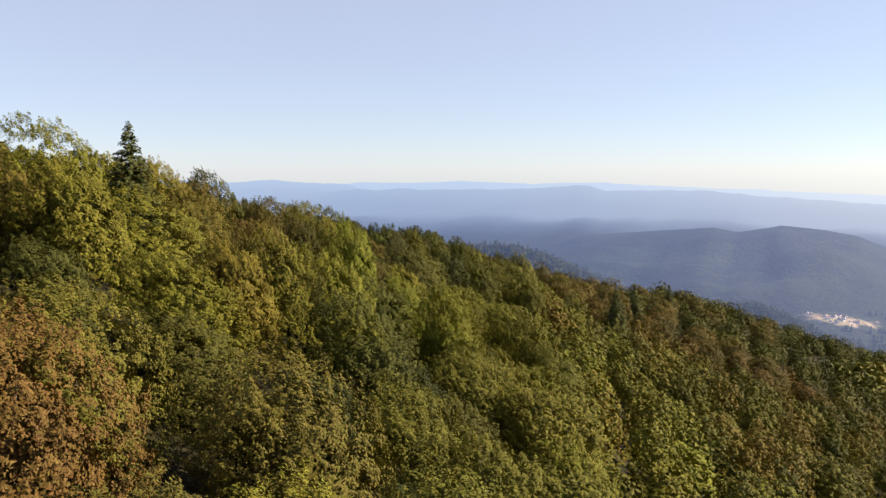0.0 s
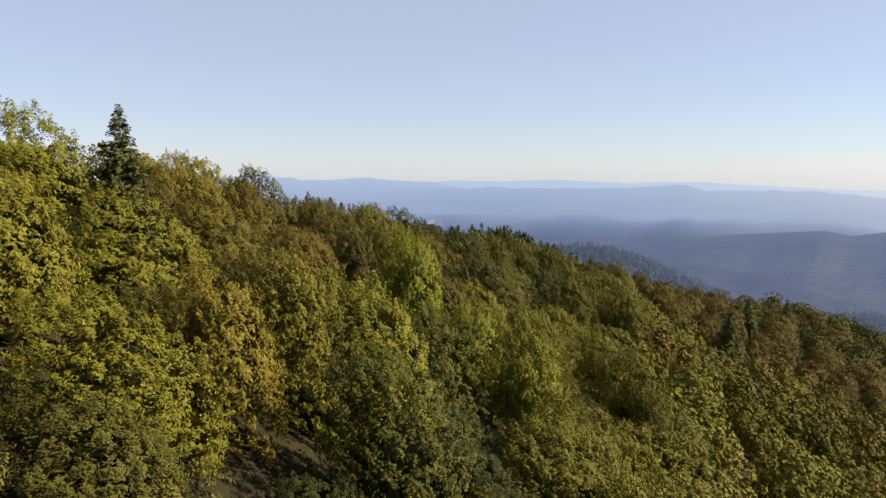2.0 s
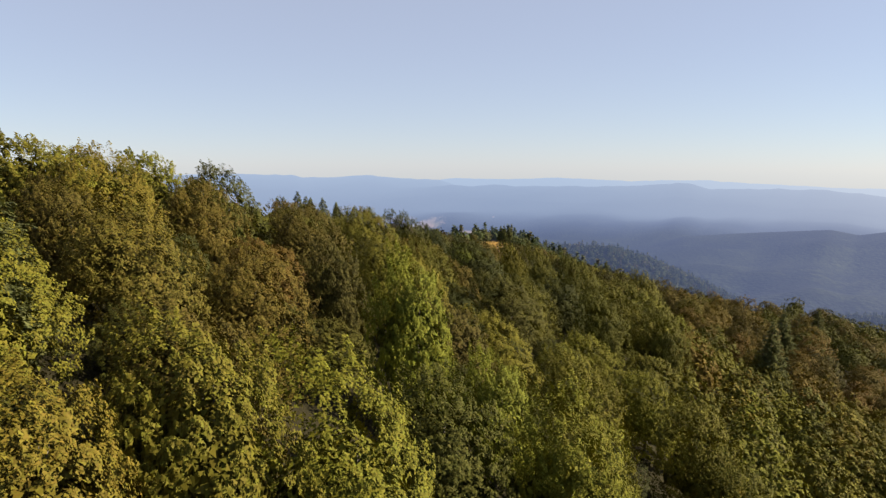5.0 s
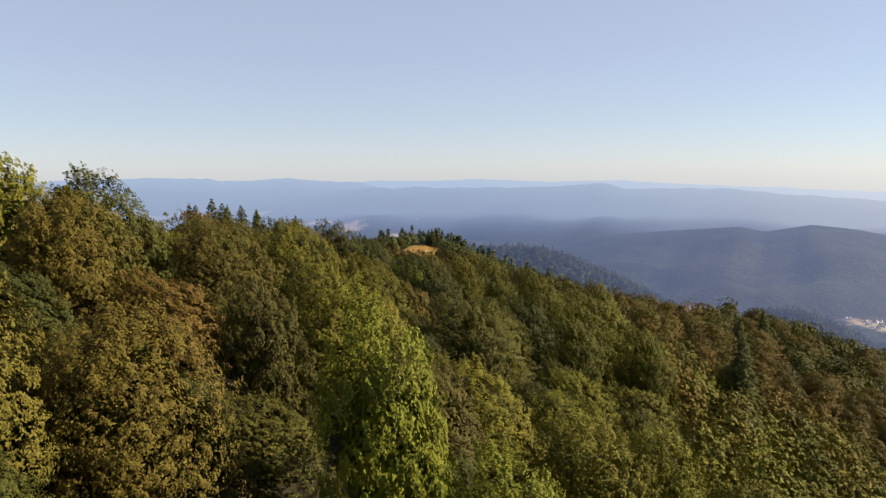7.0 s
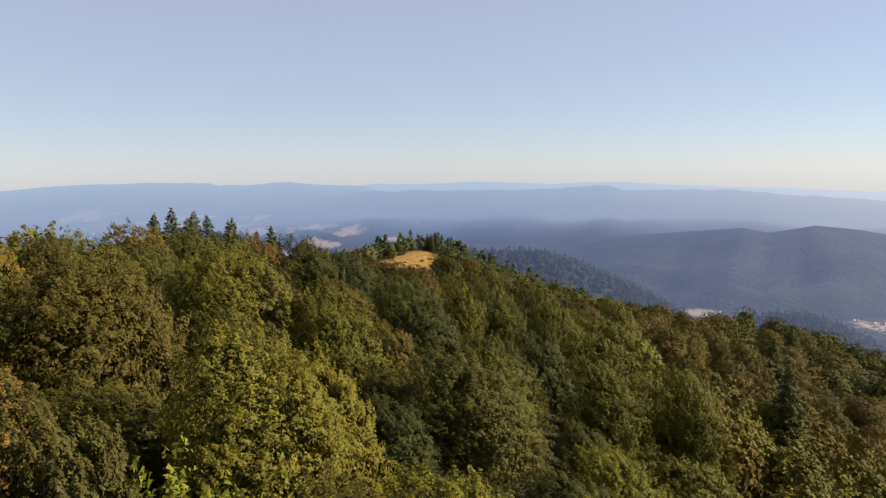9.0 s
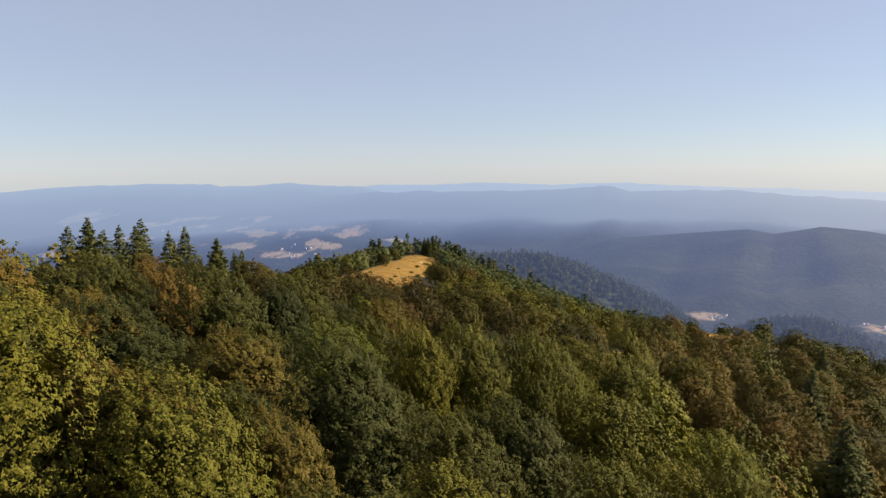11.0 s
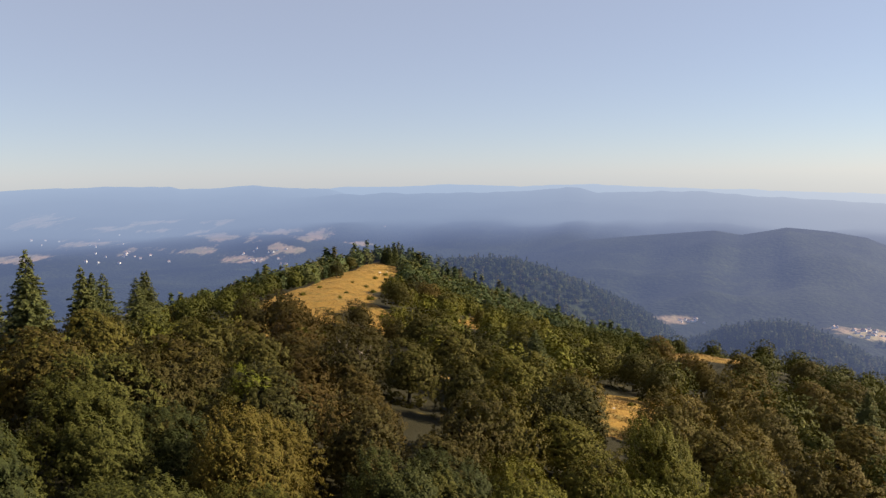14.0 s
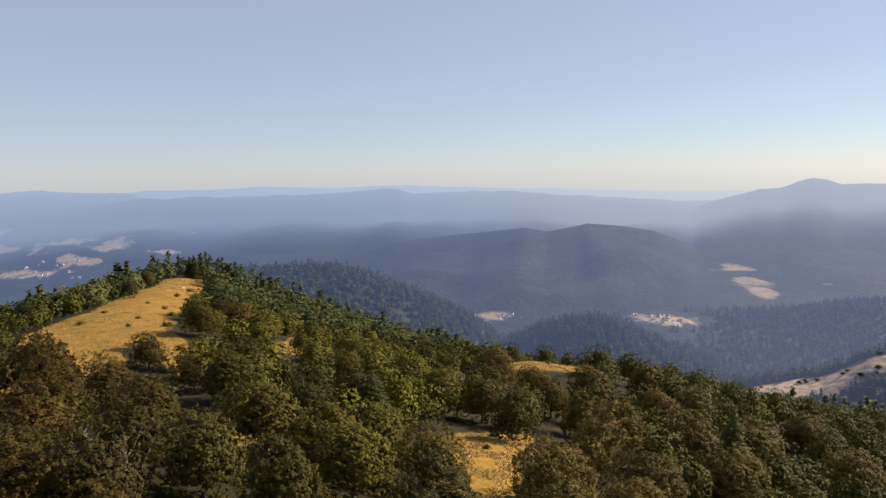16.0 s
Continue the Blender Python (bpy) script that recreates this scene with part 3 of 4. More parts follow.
CLOSE_FRESH, CLOSE_BRIGHT = recoloured(CLOSE_KINDS[:3], fresh_leaf), recoloured(CLOSE_KINDS[1:2], bright_leaf)
GROVE_RUSTY, GROVE_BRONZE = recoloured(GROVE_KINDS[:2], rusty_leaf), recoloured(GROVE_KINDS, bronze_leaf)
CLOSE_AUTUMN, NEAR_AUTUMN = recoloured(CLOSE_KINDS[1:3], autumn_leaf), recoloured(NEAR_KINDS[:2], autumn_leaf)
FAR_KINDS = [beech_crown(51 + k, 3000, 0.46, 280, rad, boughs=24, long=0.7, wide=0.9, skew=SLOPE) for k, rad in enumerate((4.6, 4.2, 4.9))]
ROUND_KINDS = [beech_crown(55 + k, 2200, 0.46, 300, rad, low=3.4, boughs=26, long=0.5, wide=0.9, skew=0.1) for k, rad in enumerate((4.8, 4.4, 5.1))]
DISTANT_KINDS = [beech_crown(61 + k, 640, 1.0, 110, rad, boughs=18, long=0.7) for k, rad in enumerate((4.6, 4.2, 4.9))]
WOOD_KINDS = [beech_crown(71 + k, 130, 2.0, 40, rad, boughs=12, long=0.5) for k, rad in enumerate((4.4, 4.0, 4.6))]
WOOD_SPRUCE = [spruce_crown(91, 7, 3, 2.5, 13.0, 2.9)]

# trees that stand out: x, y, spread
LONE = [(48, 277, 0.95), (48, 294, 1.1), (71, 311, 1.05), (19, 465, 0.75), (17, 372, 0.6), (26, 437, 0.7)]
GROVE_LEFT = [(-34, 302, 1.25), (-40, 318, 1.15), (-44, 302, 1.2), (-20, 331, 1.0), (-23, 297, 1.3), (-15, 283, 0.9), (-30, 287, 1.25), (-22, 246, 1.2), (-9, 309, 0.85), (-1, 297, 1.5), (4, 254, 1.3), (-11, 243, 1.1), (-3, 236, 1.2), (-12, 266, 1.1), (-24, 268, 1.2), (11, 273, 1.0), (-11, 221, 1.0)]
GROVE_MIDDLE = [(21, 285, 1.15), (24, 324, 0.95), (35, 310, 0.9), (18, 251, 1.15), (13, 236, 1.15), (5, 226, 0.9), (39, 296, 1.15), (30, 345, 1.0), (9, 306, 0.6), (2, 331, 0.65)]
GROVE_RIGHT = [(62, 268, 1.3), (39.5, 240, 1.2), (24, 243, 1.0), (52, 256, 1.0), (55, 243, 1.2), (86, 277, 1.45), (112, 313, 1.3), (99, 308, 1.25), (109, 288, 1.45), (78, 255, 1.25), (92, 332, 1.4), (113, 338, 1.35), (141, 308, 1.45), (124, 274, 1.45), (62, 325, 1.2), (78, 335, 1.2), (50, 333, 1.1), (79, 367, 1.1), (69, 292, 0.95)]
# crowns along the flight, by where their tops stand: x, y, top, spread, tone
CROWNS = [
    (-9, 59, 13.8, 1.0, 0), (-14.7, 50, 16.4, 0.8, 0), (-5.6, 50.2, 11.8, 1.0, 0), (-0.1, 73.6, 8.6, 0.9, 0), (9, 105, 0.8, 0.95, 0), (11.8, 94.4, 1.4, 0.95, 0),
    # the crown at (-4.6, 79) gets bright leaves to paint a sunlit flank
    (-16, 43.5, 15.4, 0.9, 0), (-13.2, 56.2, 16.9, 0.9, 0), (-25.7, 73.3, 19, 1.0, 1), (-10.4, 80.5, 16.4, 0.82, 5), (-4.6, 79, 9.6, 0.8, 5), (14.8, 89.6, -2.2, 0.9, 0), (-5.2, 118, 7.9, 1.15, 4),
    (-5.6, 98, 7.4, 1.0, 0), (7.3, 134, 3.1, 0.95, 0), (-17.8, 88.5, 15.6, 0.68, 1), (-19.2, 111, 13.4, 0.95, 4), (-12.1, 128, 8.8, 0.75, 2), (-26, 96, 14.4, 0.95, 2),
    (-20.2, 77.5, 15.8, 0.8, 2), (1.1, 106.7, 2.4, 0.85, 0), (5.1, 118.5, 0.9, 0.9, 0), (13.8, 143.5, -0.7, 1.0, 0), (22.7, 156.8, -4.2, 1.0, 0), (-13.4, 152.5, 8.4, 1.1, 3),
    (-6, 150.6, 8.2, 0.7, 0), (-1.5, 154, 7.2, 0.85, 0), (3.6, 156.4, 6, 0.8, 0), (8.6, 169.5, 1.3, 0.95, 0), (-18, 201.5, 1.9, 0.75, 5), (-30.2, 173.4, 7.5, 0.8, 3),
    (-18.5, 141.5, 10.1, 1.05, 2), (21.9, 193, -2, 0.95, 0), (-13.5, 104, 11.6, 0.85, 0), (-8, 143, 5.2, 0.9, 4), (-21.3, 175.3, 7.7, 0.9, 4), (-37.4, 170.6, 10.6, 1.0, 2),
    (41.5, 176, -13.6, 1.05, 1), (23.1, 197.7, -4, 0.9, 0), (6.9, 166.6, 3.4, 0.9, 0), (-12.1, 163.8, 6.3, 0.9, 4), (-32.4, 124, 16, 1.0, 0), (16.6, 138.4, 1.0, 0.9, 0),
    (30.5, 219.5, -7.4, 1.05, 6), (44, 227.5, -13.6, 1.0, 6), (14.4, 214.4, -3.6, 0.9, 8), (49.5, 220.5, -16.5, 0.95, 6), (38.6, 209, -11, 0.95, 6), (-9, 216, -2.5, 0.9, 7), (-16.5, 222, 0.2, 1.0, 7),
]
EDGE = [(-11, 375, 1.25), (-8, 430, 1.3), (-1, 405, 1.3), (5, 383, 1.1), (-7, 500, 1.1), (-51, 517, 1.0), (-50, 576, 1.0)]
MARKED = LONE + GROVE_LEFT + GROVE_MIDDLE + GROVE_RIGHT + EDGE
# openings in the canopy: x, y, radius
GAPS = [(23, 214.5, 3.5), (13, 326, 6.0), (11, 317, 6.0), (-15, 316, 6.0), (-14, 324, 5.0), (-14.5, 70, 6.0), (-15.5, 79, 5.0), (-24.6, 355.7, 4.0), (16, 365, 8.0), (14, 346, 6.0), (20, 384, 8.0), (8, 331, 5.0), (14, 352, 4.0), (-16.8, 83.5, 3.0), (-20.8, 79.3, 3.0), (97, 366, 12.0), (106, 379, 10.0), (91, 348, 6.0), (42, 253, 3.5), (31, 264, 3.5), (12, 362, 5.0), (16, 380, 5.0), (-17.5, 72, 4.0), (50, 264.4, 3.0), (24, 221, 3.0), (34, 277, 3.0), (-14, 335, 6.0), (-12, 350, 6.0), (36, 245, 6.0), (41, 262, 8.0), (46, 271, 7.0), (35, 239, 5.0), (24, 226, 4.0), (29.5, 243, 5.5), (33, 251, 7.0), (26, 234, 4.0)]
SPRUCES = [(-27.1, 62.3, 24.2), (-73, 224, 11.5), (-69.5, 238, 11.4), (-60.6, 238.6, 9.6), (-58, 250, 5.5), (-60.3, 194.0, 13.0), (-56.2, 192.0, 14.3), (-56.2, 201.2, 12.4), (-52.4, 198.7, 12.7), (-43.0, 207.3, 9.9), (-52.8, 211.8, 10.6), (-51.8, 187.5, 12.9), (-70, 256, 5), (-79, 258, 6), (-70, 284, 0), (-71, 310, -3.0), (-66, 270, 0.6), (-69.6, 300, -3.2), (-75, 285, -1.5), (-80, 330, -6), (-62, 262, 3.0), (-28, 622, -27), (-31, 627, -28), (-24, 626, -28), (43, 175, -9), (58, 214, -14), (20, 262, -9), (84, 262, -22)]


def near_path(x, y):
    """Plan distance from the ridge walk's line, the uphill side counting as nearer."""
    x = np.where(x < -9, -9 + 0.6 * (x + 9), x)
    return np.hypot(x + 9 - 0.4 * np.maximum(y - 170, 0), np.maximum(np.maximum(12 - y, 0.85 * (y - 180)), 0))


def stand(x, y):
    """Whether a broadleaf tree may stand there."""
    return meadow(x, y) < -0.06


rng = np.random.default_rng(4)
pitch = 8.7
gy, gx = np.meshgrid(np.arange(8, 470, pitch * 0.87), np.arange(-100, 330, pitch), indexing="ij")
gx = gx + pitch * 0.5 * (np.arange(gx.shape[0])[:, None] % 2)
tx = (gx + rng.uniform(-0.36, 0.36, gx.shape) * pitch).ravel()
ty = (gy + rng.uniform(-0.36, 0.36, gy.shape) * pitch).ravel()
scale = rng.uniform(0.78, 1.04, len(tx))
tall = scale ** 0.6 * rng.uniform(0.84, 1.18, len(tx))
kindly = rng.random(len(tx))
tone = rng.random(len(tx))
tone = np.where((tx > 45) & (ty < 240) & (tone > 0.62), 0.9 + 0.1 * kindly, tone)      # browner trees low on the slope
right_edge = np.maximum(np.minimum(0.66 * (ty + 12), 125), np.minimum(1.15 * (ty - 150), 330)) + 12
ok = (tx < right_edge) & (tx > -95) & (tx > -0.78 * ty - 14) & stand(tx, ty) & (kindly > 0.03)
ok &= ~((ty > 330) & (tx < -75))
for x, y, w in MARKED:
    ok &= np.hypot(tx - x, ty - y) > np.where(y > 205, 3.2 + 4.4 * w, 2.2 + 3.4 * w)
for x, y, _, w, _ in CROWNS:
    ok &= np.hypot(tx - x, ty - y) > 2.6 + 3.6 * w
for x, y, _ in SPRUCES:
    ok &= np.hypot(tx - x, ty - y) > 3.2
thin = (ty > 226) & (ty < 470) & (tx > -32) & (tx < 150)
ok &= ~(thin & (kindly < 0.3))
tall = np.where(ty < 205, np.clip(tall, 0.78, 1.14), tall)
wide = (ty > 205) & (tx > -32)
scale, tall = np.where(wide, 1.2 * scale, scale), np.where(wide, 1.12 * tall, tall)
tall = np.where(np.hypot(tx + 19, ty - 79) < 11, 0.52 * tall, tall)      # low trees beside the tall one
tall = np.where((tx < -6) & (tx > -60) & (ty > 226) & (ty < 362), 0.86 * tall, tall)
tall = np.where((tx < -18) & (tx > -60) & (ty > 25) & (ty < 46), 1.3 * tall, tall)      # tall trees on the crest
tall = np.where((tx < -18) & (tx > -58) & (ty > 96) & (ty < 122) & (tx < -30), 1.12 * tall, tall)
ok &= ~((ty > 296) & (ty < 350) & (tx > -54) & (tx < -15))
for x, y, r in GAPS:
    ok &= np.hypot(tx - x, ty - y) > r
ok &= ~((np.abs(tx + 1) < 5) & (ty < 14))
kept = []                                  # beyond the closed wood the crowns stand clear of one another
for i in np.nonzero(ok & (ty > 205))[0]:
    if all((tx[i] - tx[k]) ** 2 + (ty[i] - ty[k]) ** 2 > 76 for k in kept[-160:]):
        kept.append(i)
ok &= (ty <= 205) | np.isin(np.arange(len(tx)), kept)
tx, ty, scale, tall, kindly, tone = (v[ok] for v in (tx, ty, scale, tall, kindly, tone))
# smaller trees close the holes that are left in the wood
taken = [(x, y) for x, y in zip(tx, ty) if y < 225] + [(c[0], c[1]) for c in CROWNS] + [(c[0], c[1]) for c in MARKED if c[1] < 225] + [(c[0], c[1]) for c in SPRUCES if c[1] < 225]
filler = []
for x, y in zip(rng.uniform(-70, 120, 6000), rng.uniform(6, 205, 6000)):
    if x > min(0.66 * (y + 12), 125) + 12 or x < -0.78 * y - 14 or (abs(x + 1) < 5 and y < 14) or any(math.hypot(x - g[0], y - g[1]) < g[2] for g in GAPS):
        continue
    p = np.array(taken)
    if np.min((p[:, 0] - x) ** 2 + (p[:, 1] - y) ** 2) > 5.9 ** 2:
        taken.append((x, y))
        filler.append((x, y, rng.uniform(0.62, 0.85), rng.uniform(0.50, 0.70), rng.random(), rng.random()))
tx, ty, scale, tall, kindly, tone = (np.concatenate([v, f]) for v, f in zip((tx, ty, scale, tall, kindly, tone), np.array(filler).T))
tz = land(tx, ty) - 0.15
along = np.argsort(near_path(tx, ty) + 1e4 * (ty > 186))
along = along[:int((ty <= 186).sum())]
beyond = np.argsort(np.hypot(0.8 * (tx - 12), ty - 165) + 1e4 * (ty <= 186))[:int((ty > 186).sum())]
CLOSE_COUNT, NEAR_COUNT, GROVE_COUNT = 92, 62, 90
originals = {}


def plant(kinds, key, x, y, z, s, h, turn, label, group, lean=None):
    if lean is None:
        lean = 3.0
    k = int(turn * 1000) % len(kinds)
    if not key.startswith("grove"):
        turn = turn % 76 - 38                                        # their long side stays downhill
    m = pose(x, y, z) @ pose(0, 0, 0, 0, lean, 0) @ pose(0, 0, 0, 0, 0, turn) @ Matrix.Diagonal((s, s, h, 1))
    if (key, k) not in originals:
        ob = tree_thing("beech_tree", *kinds[k], label, group)
        ob.matrix_basis = m
        originals[key, k] = ob
        return ob
    src = originals[key, k]
    keep = src.matrix_basis.copy()
    src.matrix_basis = Matrix.Identity(4)
    ob = copy_thing(src, m)
    src.matrix_basis = keep
    return ob


WOODED = "dense early-autumn beech with olive-green leaves on the slope"
singles = np.concatenate([along[:CLOSE_COUNT + NEAR_COUNT], beyond[:GROVE_COUNT]])
for n, i in enumerate(singles):
    kinds, key = (CLOSE_KINDS, "close") if n < CLOSE_COUNT else (NEAR_KINDS, "near") if n < CLOSE_COUNT + NEAR_COUNT else (GROVE_KINDS, "grove")
    label = WOODED
    # darkened leaves paint the shade of the hollow, the fillers and the crest
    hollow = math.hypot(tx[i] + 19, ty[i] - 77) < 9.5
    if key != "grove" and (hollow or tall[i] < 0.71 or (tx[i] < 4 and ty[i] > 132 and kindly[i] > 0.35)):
        kinds, key, label = CLOSE_SHADED if key == "close" else NEAR_SHADED, key + "_dark", "low dark olive beech in the shade of taller crowns" if tall[i] < 0.71 else "dark olive beech at the shaded crest of the ridge"
    elif key != "grove" and tx[i] < -6 and ty[i] < 38:
        kinds, key = CLOSE_OLIVE, "close_olive"
    elif key == "grove" and tx[i] > 26 and kindly[i] < 0.85:
        kinds, key, label = GROVE_BRONZE, "grove_bronze", "round beech with bronze-olive leaves on the slope"
    elif key == "grove" and tx[i] < 4 and kindly[i] < 0.6:
        kinds, key, label = GROVE_RUSTY, "grove_rusty", "broad beech with rusty olive leaves in a loose grove"
    elif key != "grove" and tx[i] < -9 and ty[i] > 50 and kindly[i] < 0.4:
        kinds, key, label = CLOSE_AUTUMN if key == "close" else NEAR_AUTUMN, key + "_autumn", "beech turning rusty yellow among the green trees"
    plant(kinds, key, tx[i], ty[i], tz[i], scale[i], tall[i], float(rng.uniform(0, 360)), label, "beeches on the ridge")
# low trees whose dark leaf colour stands for the hollow's shade
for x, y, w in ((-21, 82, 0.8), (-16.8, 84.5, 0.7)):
    plant(NEAR_SHADED, "near_dark", x, y, float(land(x, y)[0]) - 0.15, w, 0.6 * w, 40.0 * x, "low dark-leaved beech in the shaded hollow of the wood", "beeches on the ridge")
for x, y, w in MARKED:
    z = float(land(x, y)[0]) - 0.15
    kinds, key = (GROVE_BRONZE, "grove_bronze") if (x, y, w) in GROVE_RIGHT else (GROVE_RUSTY, "grove_rusty") if x < -8 and y < 340 else (GROVE_KINDS, "grove")
    ob = plant(kinds, key, x, y, z, w, 1.12 * w ** 0.5 * (0.86 if -26 < x < -8 and 240 < y < 335 else 1.0), 77.0 + 3 * x + y, WOODED, "beeches on the ridge")
    if (x, y, w) in LONE:
        tagged(ob, "lone round beech at the edge of a dry clearing")


TONED = [(CLOSE_KINDS, "close", WOODED), (CLOSE_OLIVE, "close_olive", "beech with dull olive leaves on the slope"), (CLOSE_AUTUMN, "close_autumn", "beech turning rusty yellow among the green trees"),
         (CLOSE_FRESH, "close_fresh", "beech still in fresh green leaf on the slope"), (CLOSE_SHADED, "close_dark", "dark olive beech at the shaded crest of the ridge"), (CLOSE_BRIGHT, "close_bright", "yellow-green beech catching the sun"),
         (GROVE_BRONZE, "grove_bronze", "round beech with bronze-olive leaves on the slope"), (GROVE_RUSTY, "grove_rusty", "broad beech with rusty olive leaves in a loose grove"), (GROVE_KINDS, "grove", WOODED)]
for x, y, top, w, toned in CROWNS:
    z = float(land(x, y)[0]) - 0.15
    kinds, key, label = TONED[toned]
    plant(kinds, key, x, y, z, 0.94 * w, min(max((top - z) / 9.9, 0.6), 1.6), 53.0 * x + 7 * y, label, "beeches on the ridge", 4.0)


def grown_over(name, kinds, x, y, z, s, h, tint, material, label, near_count=None, coarse=(), swing=3.1416):
    """Many trees as one piece of forest."""
    r = np.random.default_rng(8)
    verts, tints = [], []
    for k in range(len(x)):
        v = kinds[k % len(kinds)] if near_count is None or k < near_count else coarse[k % len(coarse)]
        a = r.uniform(-swing, swing)
        c, sn = math.cos(a), math.sin(a)
        w = np.empty_like(v)
        w[:, 0], w[:, 1], w[:, 2] = (v[:, 0] * c - v[:, 1] * sn) * s[k] + x[k], (v[:, 0] * sn + v[:, 1] * c) * s[k] + y[k], v[:, 2] * h[k] + z[k]
        verts.append(w)
        tints.append(np.full(len(v), tint[k]))
    verts = np.concatenate(verts)
    me = tri_mesh(name, verts, material)
    at = me.attributes.new("tint", "FLOAT", "POINT")
    at.data.foreach_set("value", np.concatenate(tints).astype(np.float32))
    return tagged(new(name, me), label, "forest", kind="stuff")


rest = np.setdiff1d(np.arange(len(tx)), singles)
rest = rest[np.argsort(np.minimum(near_path(tx[rest], ty[rest]), np.hypot(0.8 * (tx[rest] - 12), ty[rest] - 165)))]
# lower tints beyond y 200; left of x -45 they paint backlit faces
tone = np.where(ty > 200, np.where(tx < -45, 0.15, np.where(tx > 60, 0.2, 0.7)) * tone, tone)
below, above = rest[ty[rest] <= 205], rest[ty[rest] > 205]
grown_over("beech_forest", FAR_KINDS, tx[below], ty[below], tz[below], scale[below], tall[below], tone[below], beech_leaf_far, "closed beech canopy in early-autumn green along the ridge", 400, DISTANT_KINDS, 0.6)
grown_over("beech_grove", ROUND_KINDS, tx[above], ty[above], tz[above], scale[above], tall[above], tone[above], beech_leaf_far, "round dark olive beeches beyond the clearings", 260, DISTANT_KINDS)

# the wood goes on all round
ox, oy = (v.ravel() for v in np.meshgrid(np.arange(-230, 360, 8.6), np.arange(-110, 470, 8.6)))
shift = np.random.default_rng(31)
ox, oy = ox + shift.uniform(-3, 3, len(ox)), oy + shift.uniform(-3, 3, len(oy))
edge = np.maximum(np.minimum(0.66 * (oy + 12), 125), np.minimum(1.15 * (oy - 150), 330)) + 18
ok = ((ox > edge) | (ox < -101) | (ox < -0.78 * oy - 20) | (oy < 2)) & (meadow(ox, oy) < -0.06) & (np.hypot(ox, oy) > 14)
ok &= ~((oy > 330) & (ox < -75) & (ox > -110))
ox, oy = ox[ok], oy[ok]
size = shift.uniform(0.85, 1.2, len(ox))
grown_over("outer_beech_forest", WOOD_KINDS, ox, oy, land(ox, oy) - 0.2, size, size, shift.random(len(ox)), beech_leaf_far, "beech wood covering the rest of the mountainside")

# spruces, each given by where its tip stands
SPRUCE_KINDS = [(tri_mesh("crown", spruce_crown(101 + k, 46, 120, 0.30, 14.0, rad), spruce_leaf), trunk_mesh("trunk", 40 + k, 13.4, 0.17, 0, 1.0, bark, 5)) for k, rad in enumerate((4.0, 3.5, 4.4))]
first = {}
for n, (x, y, top) in enumerate(SPRUCES):
    z = float(land(x, y)[0]) - 0.1
    h = (top - z) / 14.0
    if h < 0.3:
        h = 0.5
    s = 0.7 + 0.5 * h if y > 100 else 0.95
    m = pose(x, y, z, 0, 0, n * 47) @ Matrix.Diagonal((s, s, h, 1))
    k = n % 3
    if k not in first:
        first[k] = tree_thing("spruce_tree", *SPRUCE_KINDS[k], "dark green pointed spruce rising above the beeches", "spruces on the ridge")
        first[k].matrix_basis = m
    else:
        keep = first[k].matrix_basis.copy()
        first[k].matrix_basis = Matrix.Identity(4)
        copy_thing(first[k], m)
        first[k].matrix_basis = keep

# bare dead trees among the green ones
def bare_crown(seed, height, reach):
    """Rising grey limbs that fork into thin twigs."""
    rnd = random.Random(seed)
    bm = bmesh.new()
    for k in range(16):
        f = 0.3 + 0.65 * k / 15
        a = k * 2.4 + rnd.uniform(-0.4, 0.4)
        ln = reach * (1.1 - 0.75 * f) * rnd.uniform(0.75, 1.2)
        out = Vector((math.cos(a), math.sin(a), 0))
        base = Vector((0, 0, height * f))
        knee, tip = base + out * ln * 0.5 + Vector((0, 0, ln * 0.45)), base + out * ln + Vector((0, 0, ln * 1.25))
        tube(bm, [base, knee, tip], [0.07, 0.045, 0.012], 4)
        for q in range(7):
            g = rnd.uniform(0.25, 0.95)
            start = base.lerp(knee, g * 2) if g < 0.5 else knee.lerp(tip, g * 2 - 1)
            b = a + rnd.uniform(-1.3, 1.3)
            tl = ln * rnd.uniform(0.3, 0.55)
            end = start + Vector((math.cos(b) * tl * 0.7, math.sin(b) * tl * 0.7, tl * rnd.uniform(0.5, 1.0)))
            tube(bm, [start, end], [0.024, 0.008], 3)
    me = bpy.data.meshes.new("bare_crown")
    bm.to_mesh(me)
    bm.free()
    me.materials.append(dead_bark)
    return me


for x, y, tall_by, seed in ((-11.6, 225.0, 8.4, 1), (-9.2, 229.0, 7.4, 2), (-24.2, 157.0, 7.0, 3)):
    dead = tagged(new("dead_tree"), "bare grey dead tree with thin forked branches", "tree", "dead trees")
    dead.matrix_basis = pose(x, y, float(land(x, y)[0]) - 0.1, 0, 3, seed * 50)
    part("trunk", trunk_mesh("trunk", seed, tall_by, 0.13, 0, 1.0, dead_bark, 6), dead)
    part("bare_crown", bare_crown(seed, tall_by, 2.6), dead)

# low bushes on the dry meadows
BUSH_KINDS = [tri_mesh("foliage", beech_crown(301 + k, 1300, 0.20, 60, 1.25, 0.35, 1.45, boughs=9), beech_leaf) for k in range(2)]
BUSH_STEM = trunk_mesh("stem", 77, 1.2, 0.05, 5, 1.0, bark, 4)
